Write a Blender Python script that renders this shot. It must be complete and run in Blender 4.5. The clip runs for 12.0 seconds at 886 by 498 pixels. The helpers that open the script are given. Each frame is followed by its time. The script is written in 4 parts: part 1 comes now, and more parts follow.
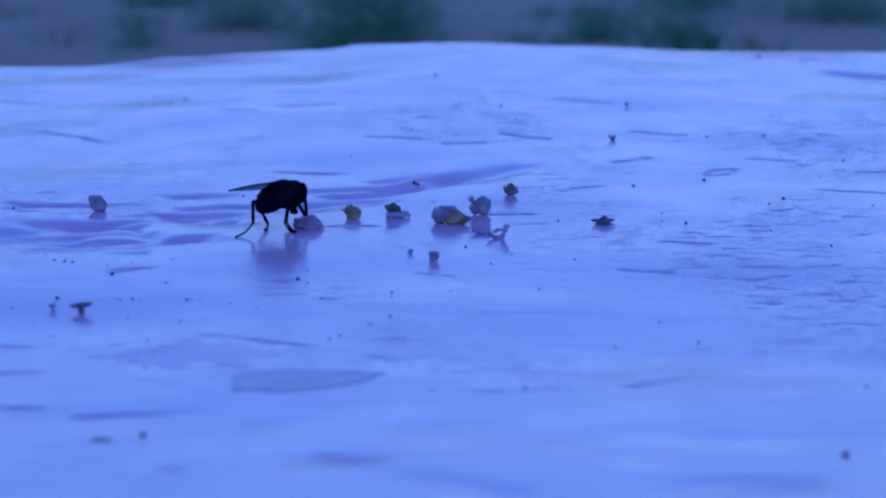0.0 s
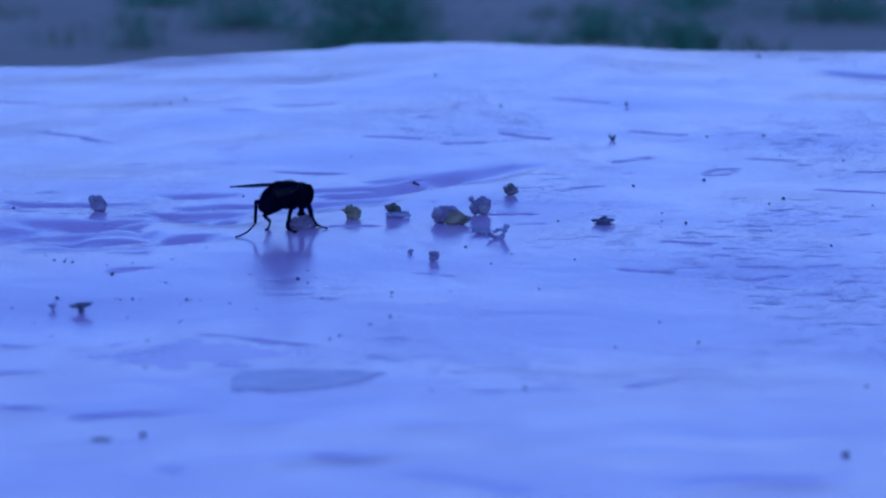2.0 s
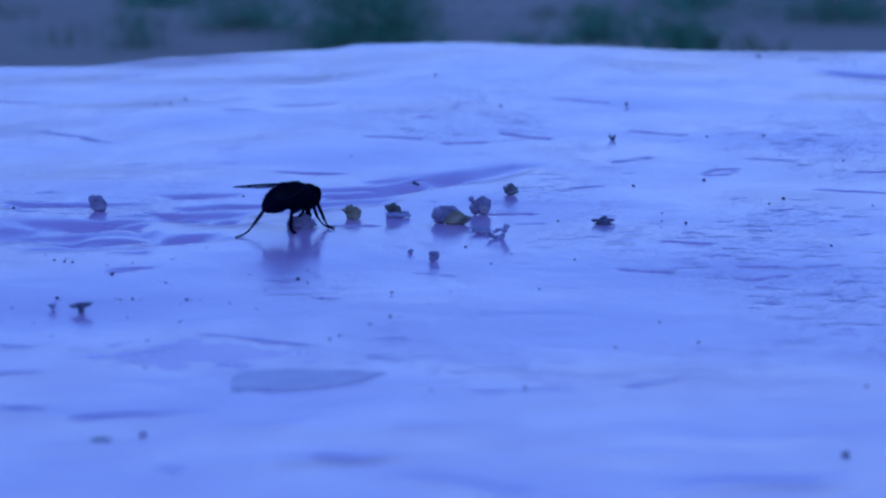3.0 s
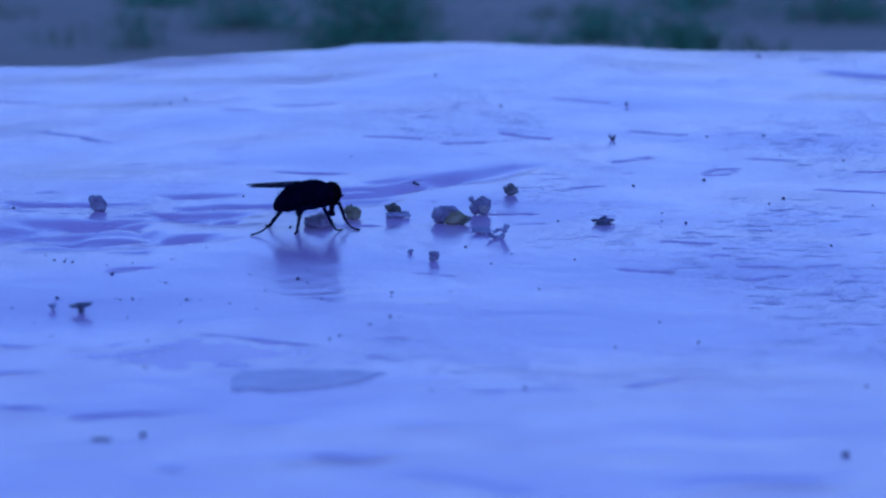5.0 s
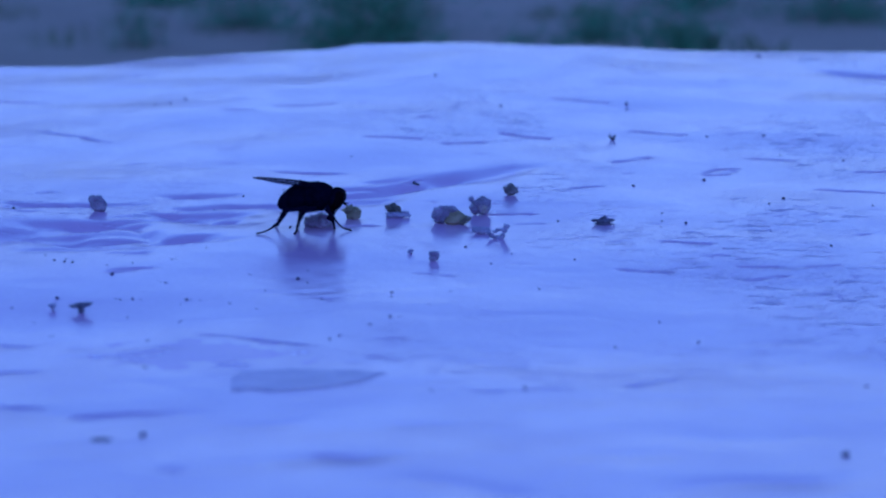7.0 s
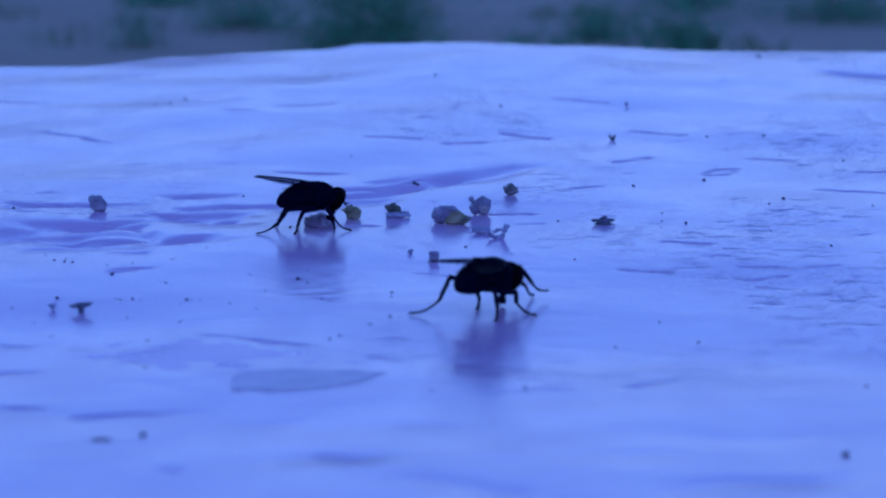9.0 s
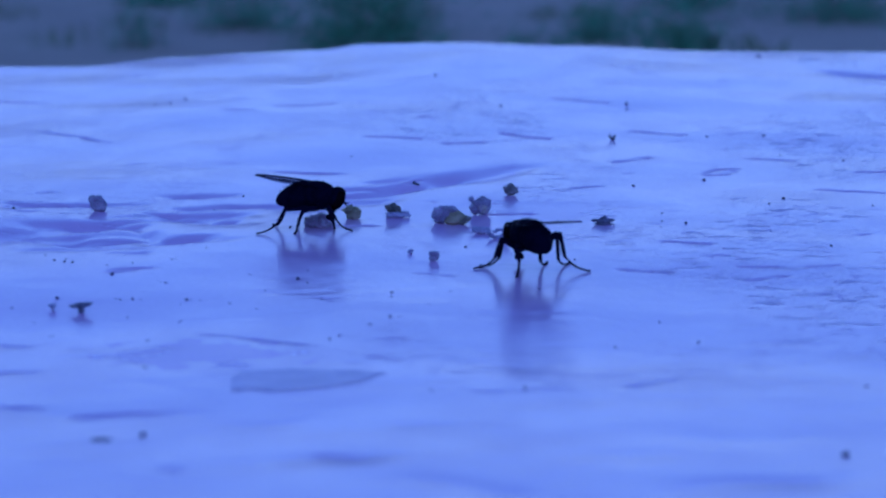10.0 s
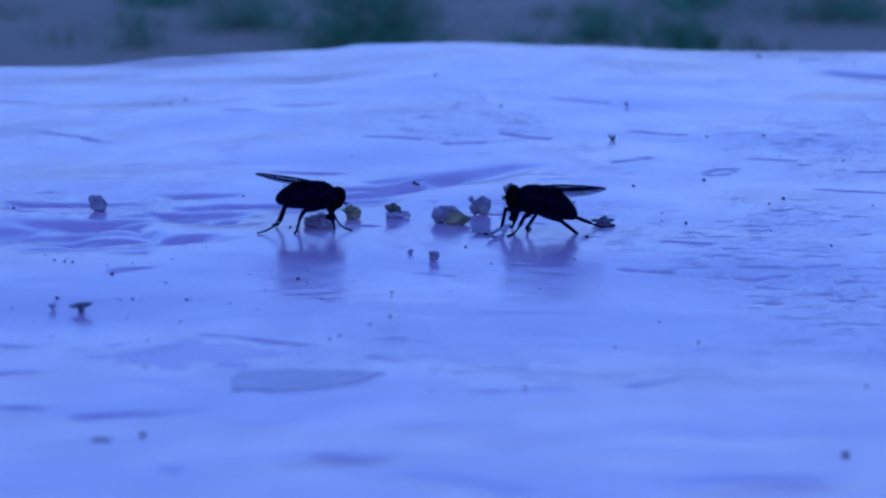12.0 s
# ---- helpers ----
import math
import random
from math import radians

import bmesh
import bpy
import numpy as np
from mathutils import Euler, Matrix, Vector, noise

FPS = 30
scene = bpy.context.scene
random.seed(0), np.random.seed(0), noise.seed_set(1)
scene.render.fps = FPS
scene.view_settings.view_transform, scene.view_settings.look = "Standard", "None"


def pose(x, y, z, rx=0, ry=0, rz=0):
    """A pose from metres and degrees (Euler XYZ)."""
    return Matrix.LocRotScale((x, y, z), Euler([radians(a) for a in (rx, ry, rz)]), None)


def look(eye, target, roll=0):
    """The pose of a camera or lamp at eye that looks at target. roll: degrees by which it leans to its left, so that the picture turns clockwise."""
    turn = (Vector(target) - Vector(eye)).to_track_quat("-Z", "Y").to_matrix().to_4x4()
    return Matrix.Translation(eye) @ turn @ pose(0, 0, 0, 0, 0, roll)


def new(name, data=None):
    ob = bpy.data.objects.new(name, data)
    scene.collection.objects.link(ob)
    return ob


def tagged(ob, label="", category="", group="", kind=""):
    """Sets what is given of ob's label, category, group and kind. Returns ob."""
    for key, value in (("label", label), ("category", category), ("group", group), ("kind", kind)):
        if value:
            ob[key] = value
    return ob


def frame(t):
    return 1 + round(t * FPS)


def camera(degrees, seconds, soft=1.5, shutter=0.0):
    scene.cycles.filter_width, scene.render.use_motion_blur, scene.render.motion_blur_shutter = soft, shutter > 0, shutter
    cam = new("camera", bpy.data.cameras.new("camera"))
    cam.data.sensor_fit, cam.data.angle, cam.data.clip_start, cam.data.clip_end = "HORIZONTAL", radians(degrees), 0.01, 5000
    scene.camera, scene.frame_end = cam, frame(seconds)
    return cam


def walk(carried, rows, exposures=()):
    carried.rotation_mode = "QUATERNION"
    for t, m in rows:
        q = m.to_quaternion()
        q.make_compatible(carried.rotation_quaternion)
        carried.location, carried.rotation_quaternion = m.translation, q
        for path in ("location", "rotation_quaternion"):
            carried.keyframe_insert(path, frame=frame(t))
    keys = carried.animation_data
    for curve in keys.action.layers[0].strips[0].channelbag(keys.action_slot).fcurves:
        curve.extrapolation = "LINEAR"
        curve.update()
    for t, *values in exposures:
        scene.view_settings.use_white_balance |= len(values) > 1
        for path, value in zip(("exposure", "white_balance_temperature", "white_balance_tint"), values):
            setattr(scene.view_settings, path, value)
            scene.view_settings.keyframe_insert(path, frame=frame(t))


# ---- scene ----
# The camera stands still, low over the sheet.
EYE_HEIGHT = 0.035
cam = camera(24.0, 12.0, soft=2.3, shutter=0.4)
cam.data.dof.use_dof = True
cam.data.dof.focus_distance = 0.188
cam.data.dof.aperture_fstop = 66
CAM_POSE = pose(0, 0, EYE_HEIGHT, 78.5, 0, 0)
walk(cam, [(0.0, CAM_POSE), (12.0, CAM_POSE)], exposures=[(0.0, 0.06, 4540, 45), (12.0, 0.06, 4540, 45)])

# ---------------------------------------------------------------- light
world = bpy.data.worlds.new("evening_sky")
scene.world = world
world.use_nodes = True
wt = world.node_tree
sky = wt.nodes.new("ShaderNodeTexSky")
sky.sky_type = "NISHITA"
sky.sun_disc = False
sky.sun_elevation = radians(20)
sky.sun_rotation = radians(180)
sky.air_density = 1.4
sky.dust_density = 0.0
sky.ozone_density = 4.0
wt.links.new(sky.outputs[0], wt.nodes["Background"].inputs[0])
wt.nodes["Background"].inputs[1].default_value = 0.12
sun_data = bpy.data.lights.new("sun", "SUN")
sun_data.energy = 0.12
sun_data.angle = radians(25)
sun_data.color = (1.0, 0.97, 0.93)
sun = new("sun", sun_data)
sun.matrix_world = look((0.0, -1.0, 0.364), (0, 0, 0))

# ---------------------------------------------------------------- materials


def material(name, colors, rough=0.5, scale=1000.0, bump=0.0, bump_scale=None, specular=0.5, detail=5.0, low=0.35, high=0.65,
             transmission=0.0, sss=0.0, sheen=0.0):
    """Noise-mottled surface: two or three colours blended by noise at two scales, with relief."""
    m = bpy.data.materials.new(name)
    m.use_nodes = True
    nt = m.node_tree
    n, l = nt.nodes, nt.links
    b = n["Principled BSDF"]
    coord = n.new("ShaderNodeTexCoord")
    tex = n.new("ShaderNodeTexNoise")
    tex.inputs["Scale"].default_value = scale
    tex.inputs["Detail"].default_value = detail
    l.new(coord.outputs["Object"], tex.inputs["Vector"])
    ramp = n.new("ShaderNodeValToRGB")
    ramp.color_ramp.elements[0].position = low
    ramp.color_ramp.elements[1].position = high
    ramp.color_ramp.elements[0].color = (*colors[0], 1)
    ramp.color_ramp.elements[1].color = (*colors[-1], 1)
    if len(colors) > 2:
        e = ramp.color_ramp.elements.new((low + high) / 2)
        e.color = (*colors[1], 1)
    l.new(tex.outputs["Fac"], ramp.inputs["Fac"])
    l.new(ramp.outputs["Color"], b.inputs["Base Color"])
    b.inputs["Roughness"].default_value = rough
    b.inputs["Specular IOR Level"].default_value = specular
    b.inputs["Transmission Weight"].default_value = transmission
    b.inputs["Subsurface Weight"].default_value = sss
    b.inputs["Subsurface Radius"].default_value = (0.0006, 0.00027, 0.00054)
    b.inputs["Sheen Weight"].default_value = sheen
    if bump:
        fine = n.new("ShaderNodeTexNoise")
        fine.inputs["Scale"].default_value = bump_scale or scale * 3
        fine.inputs["Detail"].default_value = 4
        l.new(coord.outputs["Object"], fine.inputs["Vector"])
        bn = n.new("ShaderNodeBump")
        bn.inputs["Strength"].default_value = 1.0
        bn.inputs["Distance"].default_value = bump
        l.new(fine.outputs["Fac"], bn.inputs["Height"])
        l.new(bn.outputs["Normal"], b.inputs["Normal"])
    return m


def sheet_material():
    """Worn lilac-white plastic: broad stains, short scuffs, gloss that changes from place to place."""
    m = material("white_plastic", [(0.63, 0.405, 0.68), (0.73, 0.48, 0.75)], rough=0.3, scale=60, low=0.3, high=0.7, specular=1.0)
    nt = m.node_tree
    n, l = nt.nodes, nt.links
    b = n["Principled BSDF"]
    coord = n["Texture Coordinate"]

    def noise_at(scale, detail, stretch=(1, 1, 1), shift=0.0):
        mapping = n.new("ShaderNodeMapping")
        mapping.inputs["Scale"].default_value = stretch
        mapping.inputs["Location"].default_value = (shift, shift * 0.7, 0)
        l.new(coord.outputs["Object"], mapping.inputs["Vector"])
        tex = n.new("ShaderNodeTexNoise")
        tex.inputs["Scale"].default_value = scale
        tex.inputs["Detail"].default_value = detail
        l.new(mapping.outputs["Vector"], tex.inputs["Vector"])
        return tex.outputs["Fac"]

    def span(value, a, c, lo, hi):
        node = n.new("ShaderNodeMapRange")
        node.interpolation_type = "SMOOTHSTEP"
        for key, v in (("From Min", a), ("From Max", c), ("To Min", lo), ("To Max", hi)):
            node.inputs[key].default_value = v
        l.new(value, node.inputs["Value"])
        return node.outputs["Result"]

    def sums(kind, a, c):
        node = n.new("ShaderNodeMath")
        node.operation = kind
        l.new(a, node.inputs[0])
        l.new(c, node.inputs[1])
        return node.outputs[0]
    b.inputs["IOR"].default_value = 1.8
    # short scuffs, in crowded and in bare places
    place = n.new("ShaderNodeSeparateXYZ")
    l.new(coord.outputs["Object"], place.inputs[0])
    worn = sums("MULTIPLY", span(place.outputs["Y"], 0.118, 0.15, 0.06, 1.0), span(place.outputs["X"], -0.03, 0.02, 0.4, 1.0))
    crowd = sums("MULTIPLY", span(noise_at(34, 2, (1, 0.6, 1), 3.1), 0.46, 0.66, 0.0, 1.0), worn)
    coarse = span(noise_at(900, 3, (0.34, 1, 1), 0.3), 0.585, 0.67, 0.0, 1.0)
    fine = span(noise_at(2600, 2, (0.42, 1, 1), 0.8), 0.6, 0.7, 0.0, 0.7)
    scuff = sums("MULTIPLY", sums("MAXIMUM", coarse, fine), crowd)
    # a dried lilac smear with a ragged edge
    spot = n.new("ShaderNodeMapping")
    spot.inputs["Location"].default_value = (0.0163 / 0.0068, -0.1352 / 0.0044, 0)
    spot.inputs["Scale"].default_value = (1 / 0.0068, 1 / 0.0044, 0)
    l.new(coord.outputs["Object"], spot.inputs["Vector"])
    away = n.new("ShaderNodeVectorMath")
    away.operation = "LENGTH"
    l.new(spot.outputs["Vector"], away.inputs[0])
    smear = span(sums("ADD", away.outputs["Value"], span(noise_at(420, 4), 0.25, 0.75, -0.5, 0.5)), 0.65, 1.05, 1.0, 0.0)
    dirt = n.new("ShaderNodeMix")
    dirt.data_type = "RGBA"
    dirt.inputs["B"].default_value = (0.22, 0.19, 0.36, 1)
    l.new(span(scuff, 0.0, 1.0, 0.0, 0.6), dirt.inputs["Factor"])
    stain = n.new("ShaderNodeMix")
    stain.data_type = "RGBA"
    stain.inputs["B"].default_value = (0.44, 0.2, 0.68, 1)
    l.new(span(smear, 0.0, 1.0, 0.0, 0.6), stain.inputs["Factor"])
    l.new(n["Color Ramp"].outputs["Color"], stain.inputs["A"])
    l.new(stain.outputs["Result"], dirt.inputs["A"])
    l.new(dirt.outputs["Result"], b.inputs["Base Color"])
    gloss = span(noise_at(150, 6), 0.3, 0.7, 0.16, 0.23)
    l.new(sums("ADD", gloss, sums("ADD", span(scuff, 0.0, 1.0, 0.0, 0.25), span(smear, 0.0, 1.0, 0.0, 0.06))), b.inputs["Roughness"])
    height = None
    for value, depth in ((noise_at(60, 3, (0.3, 1, 1), 1.7), 0.00025), (noise_at(110, 3), 0.00010), (noise_at(420, 3), 0.00005), (noise_at(1600, 3), 0.000012), (scuff, -0.00006)):
        bn = n.new("ShaderNodeBump")
        bn.inputs["Strength"].default_value = 1.0
        bn.inputs["Distance"].default_value = abs(depth)
        bn.invert = depth < 0
        l.new(value, bn.inputs["Height"])
        if height:
            l.new(height.outputs["Normal"], bn.inputs["Normal"])
        height = bn
    l.new(height.outputs["Normal"], b.inputs["Normal"])
    return m


def wing_material():
    """Smoky membrane that lets most of the light through."""
    m = material("wing_membrane", [(0.004, 0.004, 0.008), (0.008, 0.008, 0.014)], rough=0.6, scale=1500, specular=0.02)
    n, l = m.node_tree.nodes, m.node_tree.links
    clear = n.new("ShaderNodeBsdfTransparent")
    clear.inputs["Color"].default_value = (0.76, 0.77, 0.88, 1)
    mix = n.new("ShaderNodeMixShader")
    mix.inputs[0].default_value = 0.3
    l.new(clear.outputs[0], mix.inputs[1])
    l.new(n["Principled BSDF"].outputs[0], mix.inputs[2])
    l.new(mix.outputs[0], n["Material Output"].inputs[0])
    return m


MAT = {
    "sheet": sheet_material(),
    "wood": material("table_wood", [(0.16, 0.1, 0.06), (0.3, 0.2, 0.12)], rough=0.6, scale=20, bump=0.0005, bump_scale=200),
    "body": material("fly_cuticle", [(0.002, 0.0016, 0.008), (0.0042, 0.0034, 0.015)], rough=0.6, scale=1500, bump=0.00003, bump_scale=6000, specular=0.01),
    "abdomen": material("fly_abdomen", [(0.0022, 0.0018, 0.009), (0.0048, 0.004, 0.017)], rough=0.6, scale=900, bump=0.00003, bump_scale=5000, specular=0.01),
    "eye": material("fly_eye", [(0.003, 0.0015, 0.003), (0.006, 0.003, 0.005)], rough=0.35, scale=3000, specular=0.01),
    "leg": material("fly_leg", [(0.003, 0.0026, 0.013), (0.007, 0.006, 0.024)], rough=0.55, scale=3000, specular=0.01),
    "wing": wing_material(),
    "yellow": material("yellow_crumb", [(0.16, 0.14, 0.09), (0.24, 0.215, 0.14), (0.33, 0.3, 0.22)], rough=0.8, scale=500, bump=0.00007, bump_scale=2200, specular=0.2, sss=0.2),
    "olive": material("brown_crumb", [(0.1, 0.1, 0.1), (0.18, 0.17, 0.19), (0.27, 0.25, 0.3)], rough=0.8, scale=800, bump=0.00012, bump_scale=2400, specular=0.2),
    "pale": material("pale_crumb", [(0.24, 0.215, 0.225), (0.33, 0.295, 0.305), (0.42, 0.38, 0.39)], rough=0.75, scale=500, bump=0.00006, bump_scale=2300, specular=0.25, sss=0.3),
    "crust": material("dark_crust", [(0.05, 0.05, 0.05), (0.1, 0.095, 0.09), (0.16, 0.15, 0.13)], rough=0.8, scale=800, bump=0.0001, bump_scale=2400, specular=0.2),
    "grey": material("grey_crumb", [(0.22, 0.21, 0.33), (0.42, 0.39, 0.56)], rough=0.7, scale=900, bump=0.00008, bump_scale=2600, specular=0.3),
    "dark": material("dark_speck", [(0.03, 0.03, 0.065), (0.065, 0.065, 0.12)], rough=0.7, scale=2500, bump=0.00003, specular=0.25),
    "slate": material("slate_flake", [(0.07, 0.07, 0.11), (0.16, 0.155, 0.24)], rough=0.7, scale=900, bump=0.00008, bump_scale=2600, specular=0.3),
    "lilac": material("lilac_crumb", [(0.19, 0.165, 0.26), (0.27, 0.235, 0.35), (0.36, 0.32, 0.44)], rough=0.6, scale=800, bump=0.0001, bump_scale=2300, specular=0.4, sss=0.4),
    "film": material("dried_film", [(0.38, 0.26, 0.5), (0.52, 0.37, 0.64)], rough=0.26, scale=260, specular=1.0, bump=0.00007, bump_scale=600),
    "soil": material("soil", [(0.36, 0.31, 0.245), (0.4, 0.345, 0.27), (0.44, 0.38, 0.3)], rough=0.95, scale=1.6, bump=0.02, bump_scale=14, specular=0.1),
    "leaf": material("shrub_leaf", [(0.08, 0.24, 0.13), (0.11, 0.3, 0.16)], rough=0.6, scale=14, specular=0.2),
    "grass": material("grass_blade", [(0.1, 0.18, 0.09), (0.18, 0.24, 0.13)], rough=0.8, scale=3, specular=0.1),
    "sky_screen": material("sky_screen_green", [(0.025, 0.05, 0.045), (0.045, 0.08, 0.07)], rough=0.9, scale=0.4, specular=0.1),
    "bark": material("bark", [(0.05, 0.04, 0.03), (0.12, 0.09, 0.06)], rough=0.9, scale=40, bump=0.004, bump_scale=60, specular=0.1),
}

# ---------------------------------------------------------------- mesh helpers


def part(name, bm, mat, parent=None, label="", smooth=True):
    """Links a bmesh as one mesh object, under a thing or a part where a parent is given."""
    me = bpy.data.meshes.new(name)
    bm.to_mesh(me)
    bm.free()
    me.materials.append(MAT[mat])
    if smooth:
        me.polygons.foreach_set("use_smooth", [True] * len(me.polygons))
    ob = new(name, me)
    ob.parent = parent
    return tagged(ob, label)


def spindle(bm, profile, wide=1.0, tall=1.0, segs=16, bend=0.0, at=None):
    """A closed body of revolution along x through (x, radius) pairs, in millimetres; bend lowers it towards its far end."""
    at = at or Matrix.Identity(4)
    rings = []
    x0 = profile[0][0]
    for x, r in profile:
        ring = []
        for i in range(segs):
            a = math.tau * i / segs
            p = Vector((x, r * wide * math.cos(a), r * tall * math.sin(a) - bend * (x - x0) ** 2)) * 0.001
            ring.append(bm.verts.new(at @ p))
        rings.append(ring)
    for a, b in zip(rings, rings[1:]):
        for i in range(segs):
            j = (i + 1) % segs
            bm.faces.new((a[i], a[j], b[j], b[i]))
    bm.faces.new(rings[0][::-1])
    bm.faces.new(rings[-1])
    bmesh.ops.recalc_face_normals(bm, faces=bm.faces[:])
    return bm


def oval(x0, x1, radius, n=12, power=2.0):
    """Profile of an ellipsoid from x0 to x1."""
    out = []
    for i in range(n + 1):
        u = -math.cos(math.pi * i / n)
        out.append(((x0 + x1) / 2 + (x1 - x0) / 2 * u, max(0.02, radius * max(0.0, 1 - abs(u) ** power) ** (1 / power))))
    return out


def lump(bm, centre, size, seed, rough=0.22, subdiv=2, knob=1.4):
    """One irregular grain, in millimetres, added to bm."""
    made = bmesh.ops.create_icosphere(bm, subdivisions=subdiv, radius=1.0)["verts"]
    off = Vector((seed * 3.7, seed * 1.3, seed * 7.1))
    for v in made:
        p = v.co.copy()
        k = 1 + rough * 1.6 * noise.noise(p * knob + off) + rough * noise.noise(p * knob * 2.6 + off * 2) + rough * 0.7 * noise.noise(p * knob * 6 + off)
        p = p * k
        v.co = Vector((centre[0] + p.x * size[0], centre[1] + p.y * size[1], centre[2] + p.z * size[2])) * 0.001
    return bm


def box(bm, x0, x1, y0, y1, z0, z1, bevel=0.0):
    made = bmesh.ops.create_cube(bm, size=1.0)["verts"]
    for v in made:
        v.co = Vector((x0 if v.co.x < 0 else x1, y0 if v.co.y < 0 else y1, z0 if v.co.z < 0 else z1))
    if bevel:
        edges = list({e for v in made for e in v.link_edges})
        bmesh.ops.bevel(bm, geom=edges, offset=bevel, segments=2, affect="EDGES")
    return bm


# ---------------------------------------------------------------- the sheet's shape
BACK_EDGE = 0.320
RIM = ((-0.0700, 0.0), (-0.0520, 0.0), (-0.0415, 0.00012), (-0.0305, 0.00074), (-0.0195, 0.00109), (-0.0115, 0.00196),
       (0.0040, 0.00222), (0.0190, 0.00170), (0.0405, 0.00118), (0.0680, 0.00057))


def smooth(a, b, x):
    s = np.clip((x - a) / (b - a), 0, 1)
    return s * s * (3 - 2 * s)


def rim(x):
    """Height of the far rim, which rises and sinks in soft waves."""
    z = 0 * x + RIM[0][1]
    for (xa, za), (xb, zb) in zip(RIM, RIM[1:]):
        z = z + (zb - za) * smooth(xa, xb, x)
    return z


def trough(x, y, x0, y0, x1, y1, width, depth):
    """A dent along a line, soft across and at its ends."""
    dx, dy = x1 - x0, y1 - y0
    length = np.hypot(dx, dy)
    u = ((x - x0) * dx + (y - y0) * dy) / length
    v = (-(x - x0) * dy + (y - y0) * dx) / length
    over = np.maximum(0, np.maximum(-u, u - length))
    v = v + width * (0.6 * np.sin(u / (width * 5 + 0.0008) + x0 * 900) + 0.35 * np.sin(u / (width * 1.9 + 0.0003) + y0 * 1300) + 0.2 * np.sin(u / (width * 0.8 + 0.0002) + x0 * 2100))
    uneven = 0.66 + 0.2 * np.sin(u / (width * 2.3) + y0 * 700) + 0.14 * np.sin(u / (width * 1.1) + x0 * 1700) + 0.1 * np.sin(v / (width * 0.4) + u / (width * 3))
    return -depth * uneven * np.exp(-(v / width) ** 2 - (over / (width * 1.5)) ** 2)


def lie(x, y):
    """Height of the sheet: slack waves, the fold that crosses it and the far rim."""
    z = 0.00013 * np.sin(x * 95 + y * 60 + 0.6) + 0.00009 * np.sin(x * 150 - y * 130 + 2.0) + 0.00005 * np.sin(x * 60 + y * 260)
    z = z + rim(x) * smooth(0.2, BACK_EDGE, y) + 0.0048 * (1 - smooth(0.040, 0.148, y))
    z = z + 0.0003 * np.exp(-((x + 0.008) / 0.02) ** 2 - ((y - 0.170) / 0.010) ** 2)
    return z


CREASES = []


def crease(x0, y0, x1, y1, width=0.0006, depth=0.00016):
    CREASES.append((x0, y0, x1, y1, width, depth))


# the long fold that runs in from the side and on towards the rim
crease(-0.04031, 0.17694, -0.03703, 0.18001, 0.00221, 0.00082)
crease(-0.03689, 0.17701, -0.03318, 0.17654, 0.00117, 0.00054)
crease(-0.03975, 0.17651, -0.03521, 0.17576, 0.00156, 0.00037)
crease(-0.03547, 0.17718, -0.03210, 0.17477, 0.00143, 0.00037)
crease(-0.03585, 0.18189, -0.03190, 0.18224, 0.00143, 0.00042)
crease(-0.03260, 0.18338, -0.02873, 0.18291, 0.00130, 0.00062)
crease(-0.02922, 0.18288, -0.02541, 0.18647, 0.00091, 0.00036)
crease(-0.03364, 0.18066, -0.03177, 0.18144, 0.00130, 0.00038)
crease(-0.03217, 0.17573, -0.03028, 0.17548, 0.00104, 0.00054)
crease(-0.03086, 0.17610, -0.02728, 0.17659, 0.00156, 0.00044)
crease(-0.02958, 0.17280, -0.02607, 0.17495, 0.00130, 0.00059)
crease(-0.02791, 0.18170, -0.02493, 0.17725, 0.00104, 0.00048)
crease(-0.02539, 0.17599, -0.02337, 0.17468, 0.00091, 0.00030)
crease(-0.02322, 0.17351, -0.02121, 0.17518, 0.00117, 0.00062)
crease(-0.02175, 0.17531, -0.01999, 0.17559, 0.00065, 0.00030)
crease(-0.02623, 0.18661, -0.02466, 0.18843, 0.00104, 0.00033)
crease(-0.02469, 0.18671, -0.02061, 0.18484, 0.00156, 0.00075)
crease(-0.02157, 0.18659, -0.01977, 0.18759, 0.00156, 0.00062)
crease(-0.02098, 0.18444, -0.01922, 0.18620, 0.00104, 0.00044)
crease(-0.01304, 0.19400, -0.00781, 0.19701, 0.00194, 0.00090)
crease(-0.00895, 0.19838, -0.00301, 0.20279, 0.00184, 0.00100)
crease(-0.00360, 0.20429, 0.00092, 0.20800, 0.00194, 0.00072)
crease(0.00034, 0.20879, 0.00620, 0.21300, 0.00238, 0.00054)
# ripples beside the fold
crease(-0.04039, 0.19324, -0.03655, 0.19257, 0.00070, 0.00030)
crease(-0.03672, 0.19205, -0.03345, 0.19151, 0.00060, 0.00022)
crease(-0.03166, 0.19348, -0.03035, 0.19361, 0.00050, 0.00015)
crease(-0.03929, 0.18907, -0.03776, 0.18925, 0.00040, 0.00012)
crease(-0.02709, 0.18934, -0.02261, 0.18899, 0.00050, 0.00020)
crease(-0.02994, 0.18590, -0.02712, 0.18770, 0.00060, 0.00018)
crease(-0.02708, 0.16902, -0.02527, 0.16940, 0.00060, 0.00016)
crease(-0.03665, 0.17812, -0.03512, 0.17584, 0.00040, 0.00020)
crease(-0.02642, 0.16179, -0.02511, 0.16203, 0.00035, 0.00018)
crease(-0.02517, 0.16245, -0.02357, 0.16292, 0.00040, 0.00014)
crease(-0.02339, 0.19116, -0.01931, 0.19250, 0.0010, 0.0004)
crease(-0.01937, 0.19312, -0.01627, 0.19424, 0.0008, 0.0003)
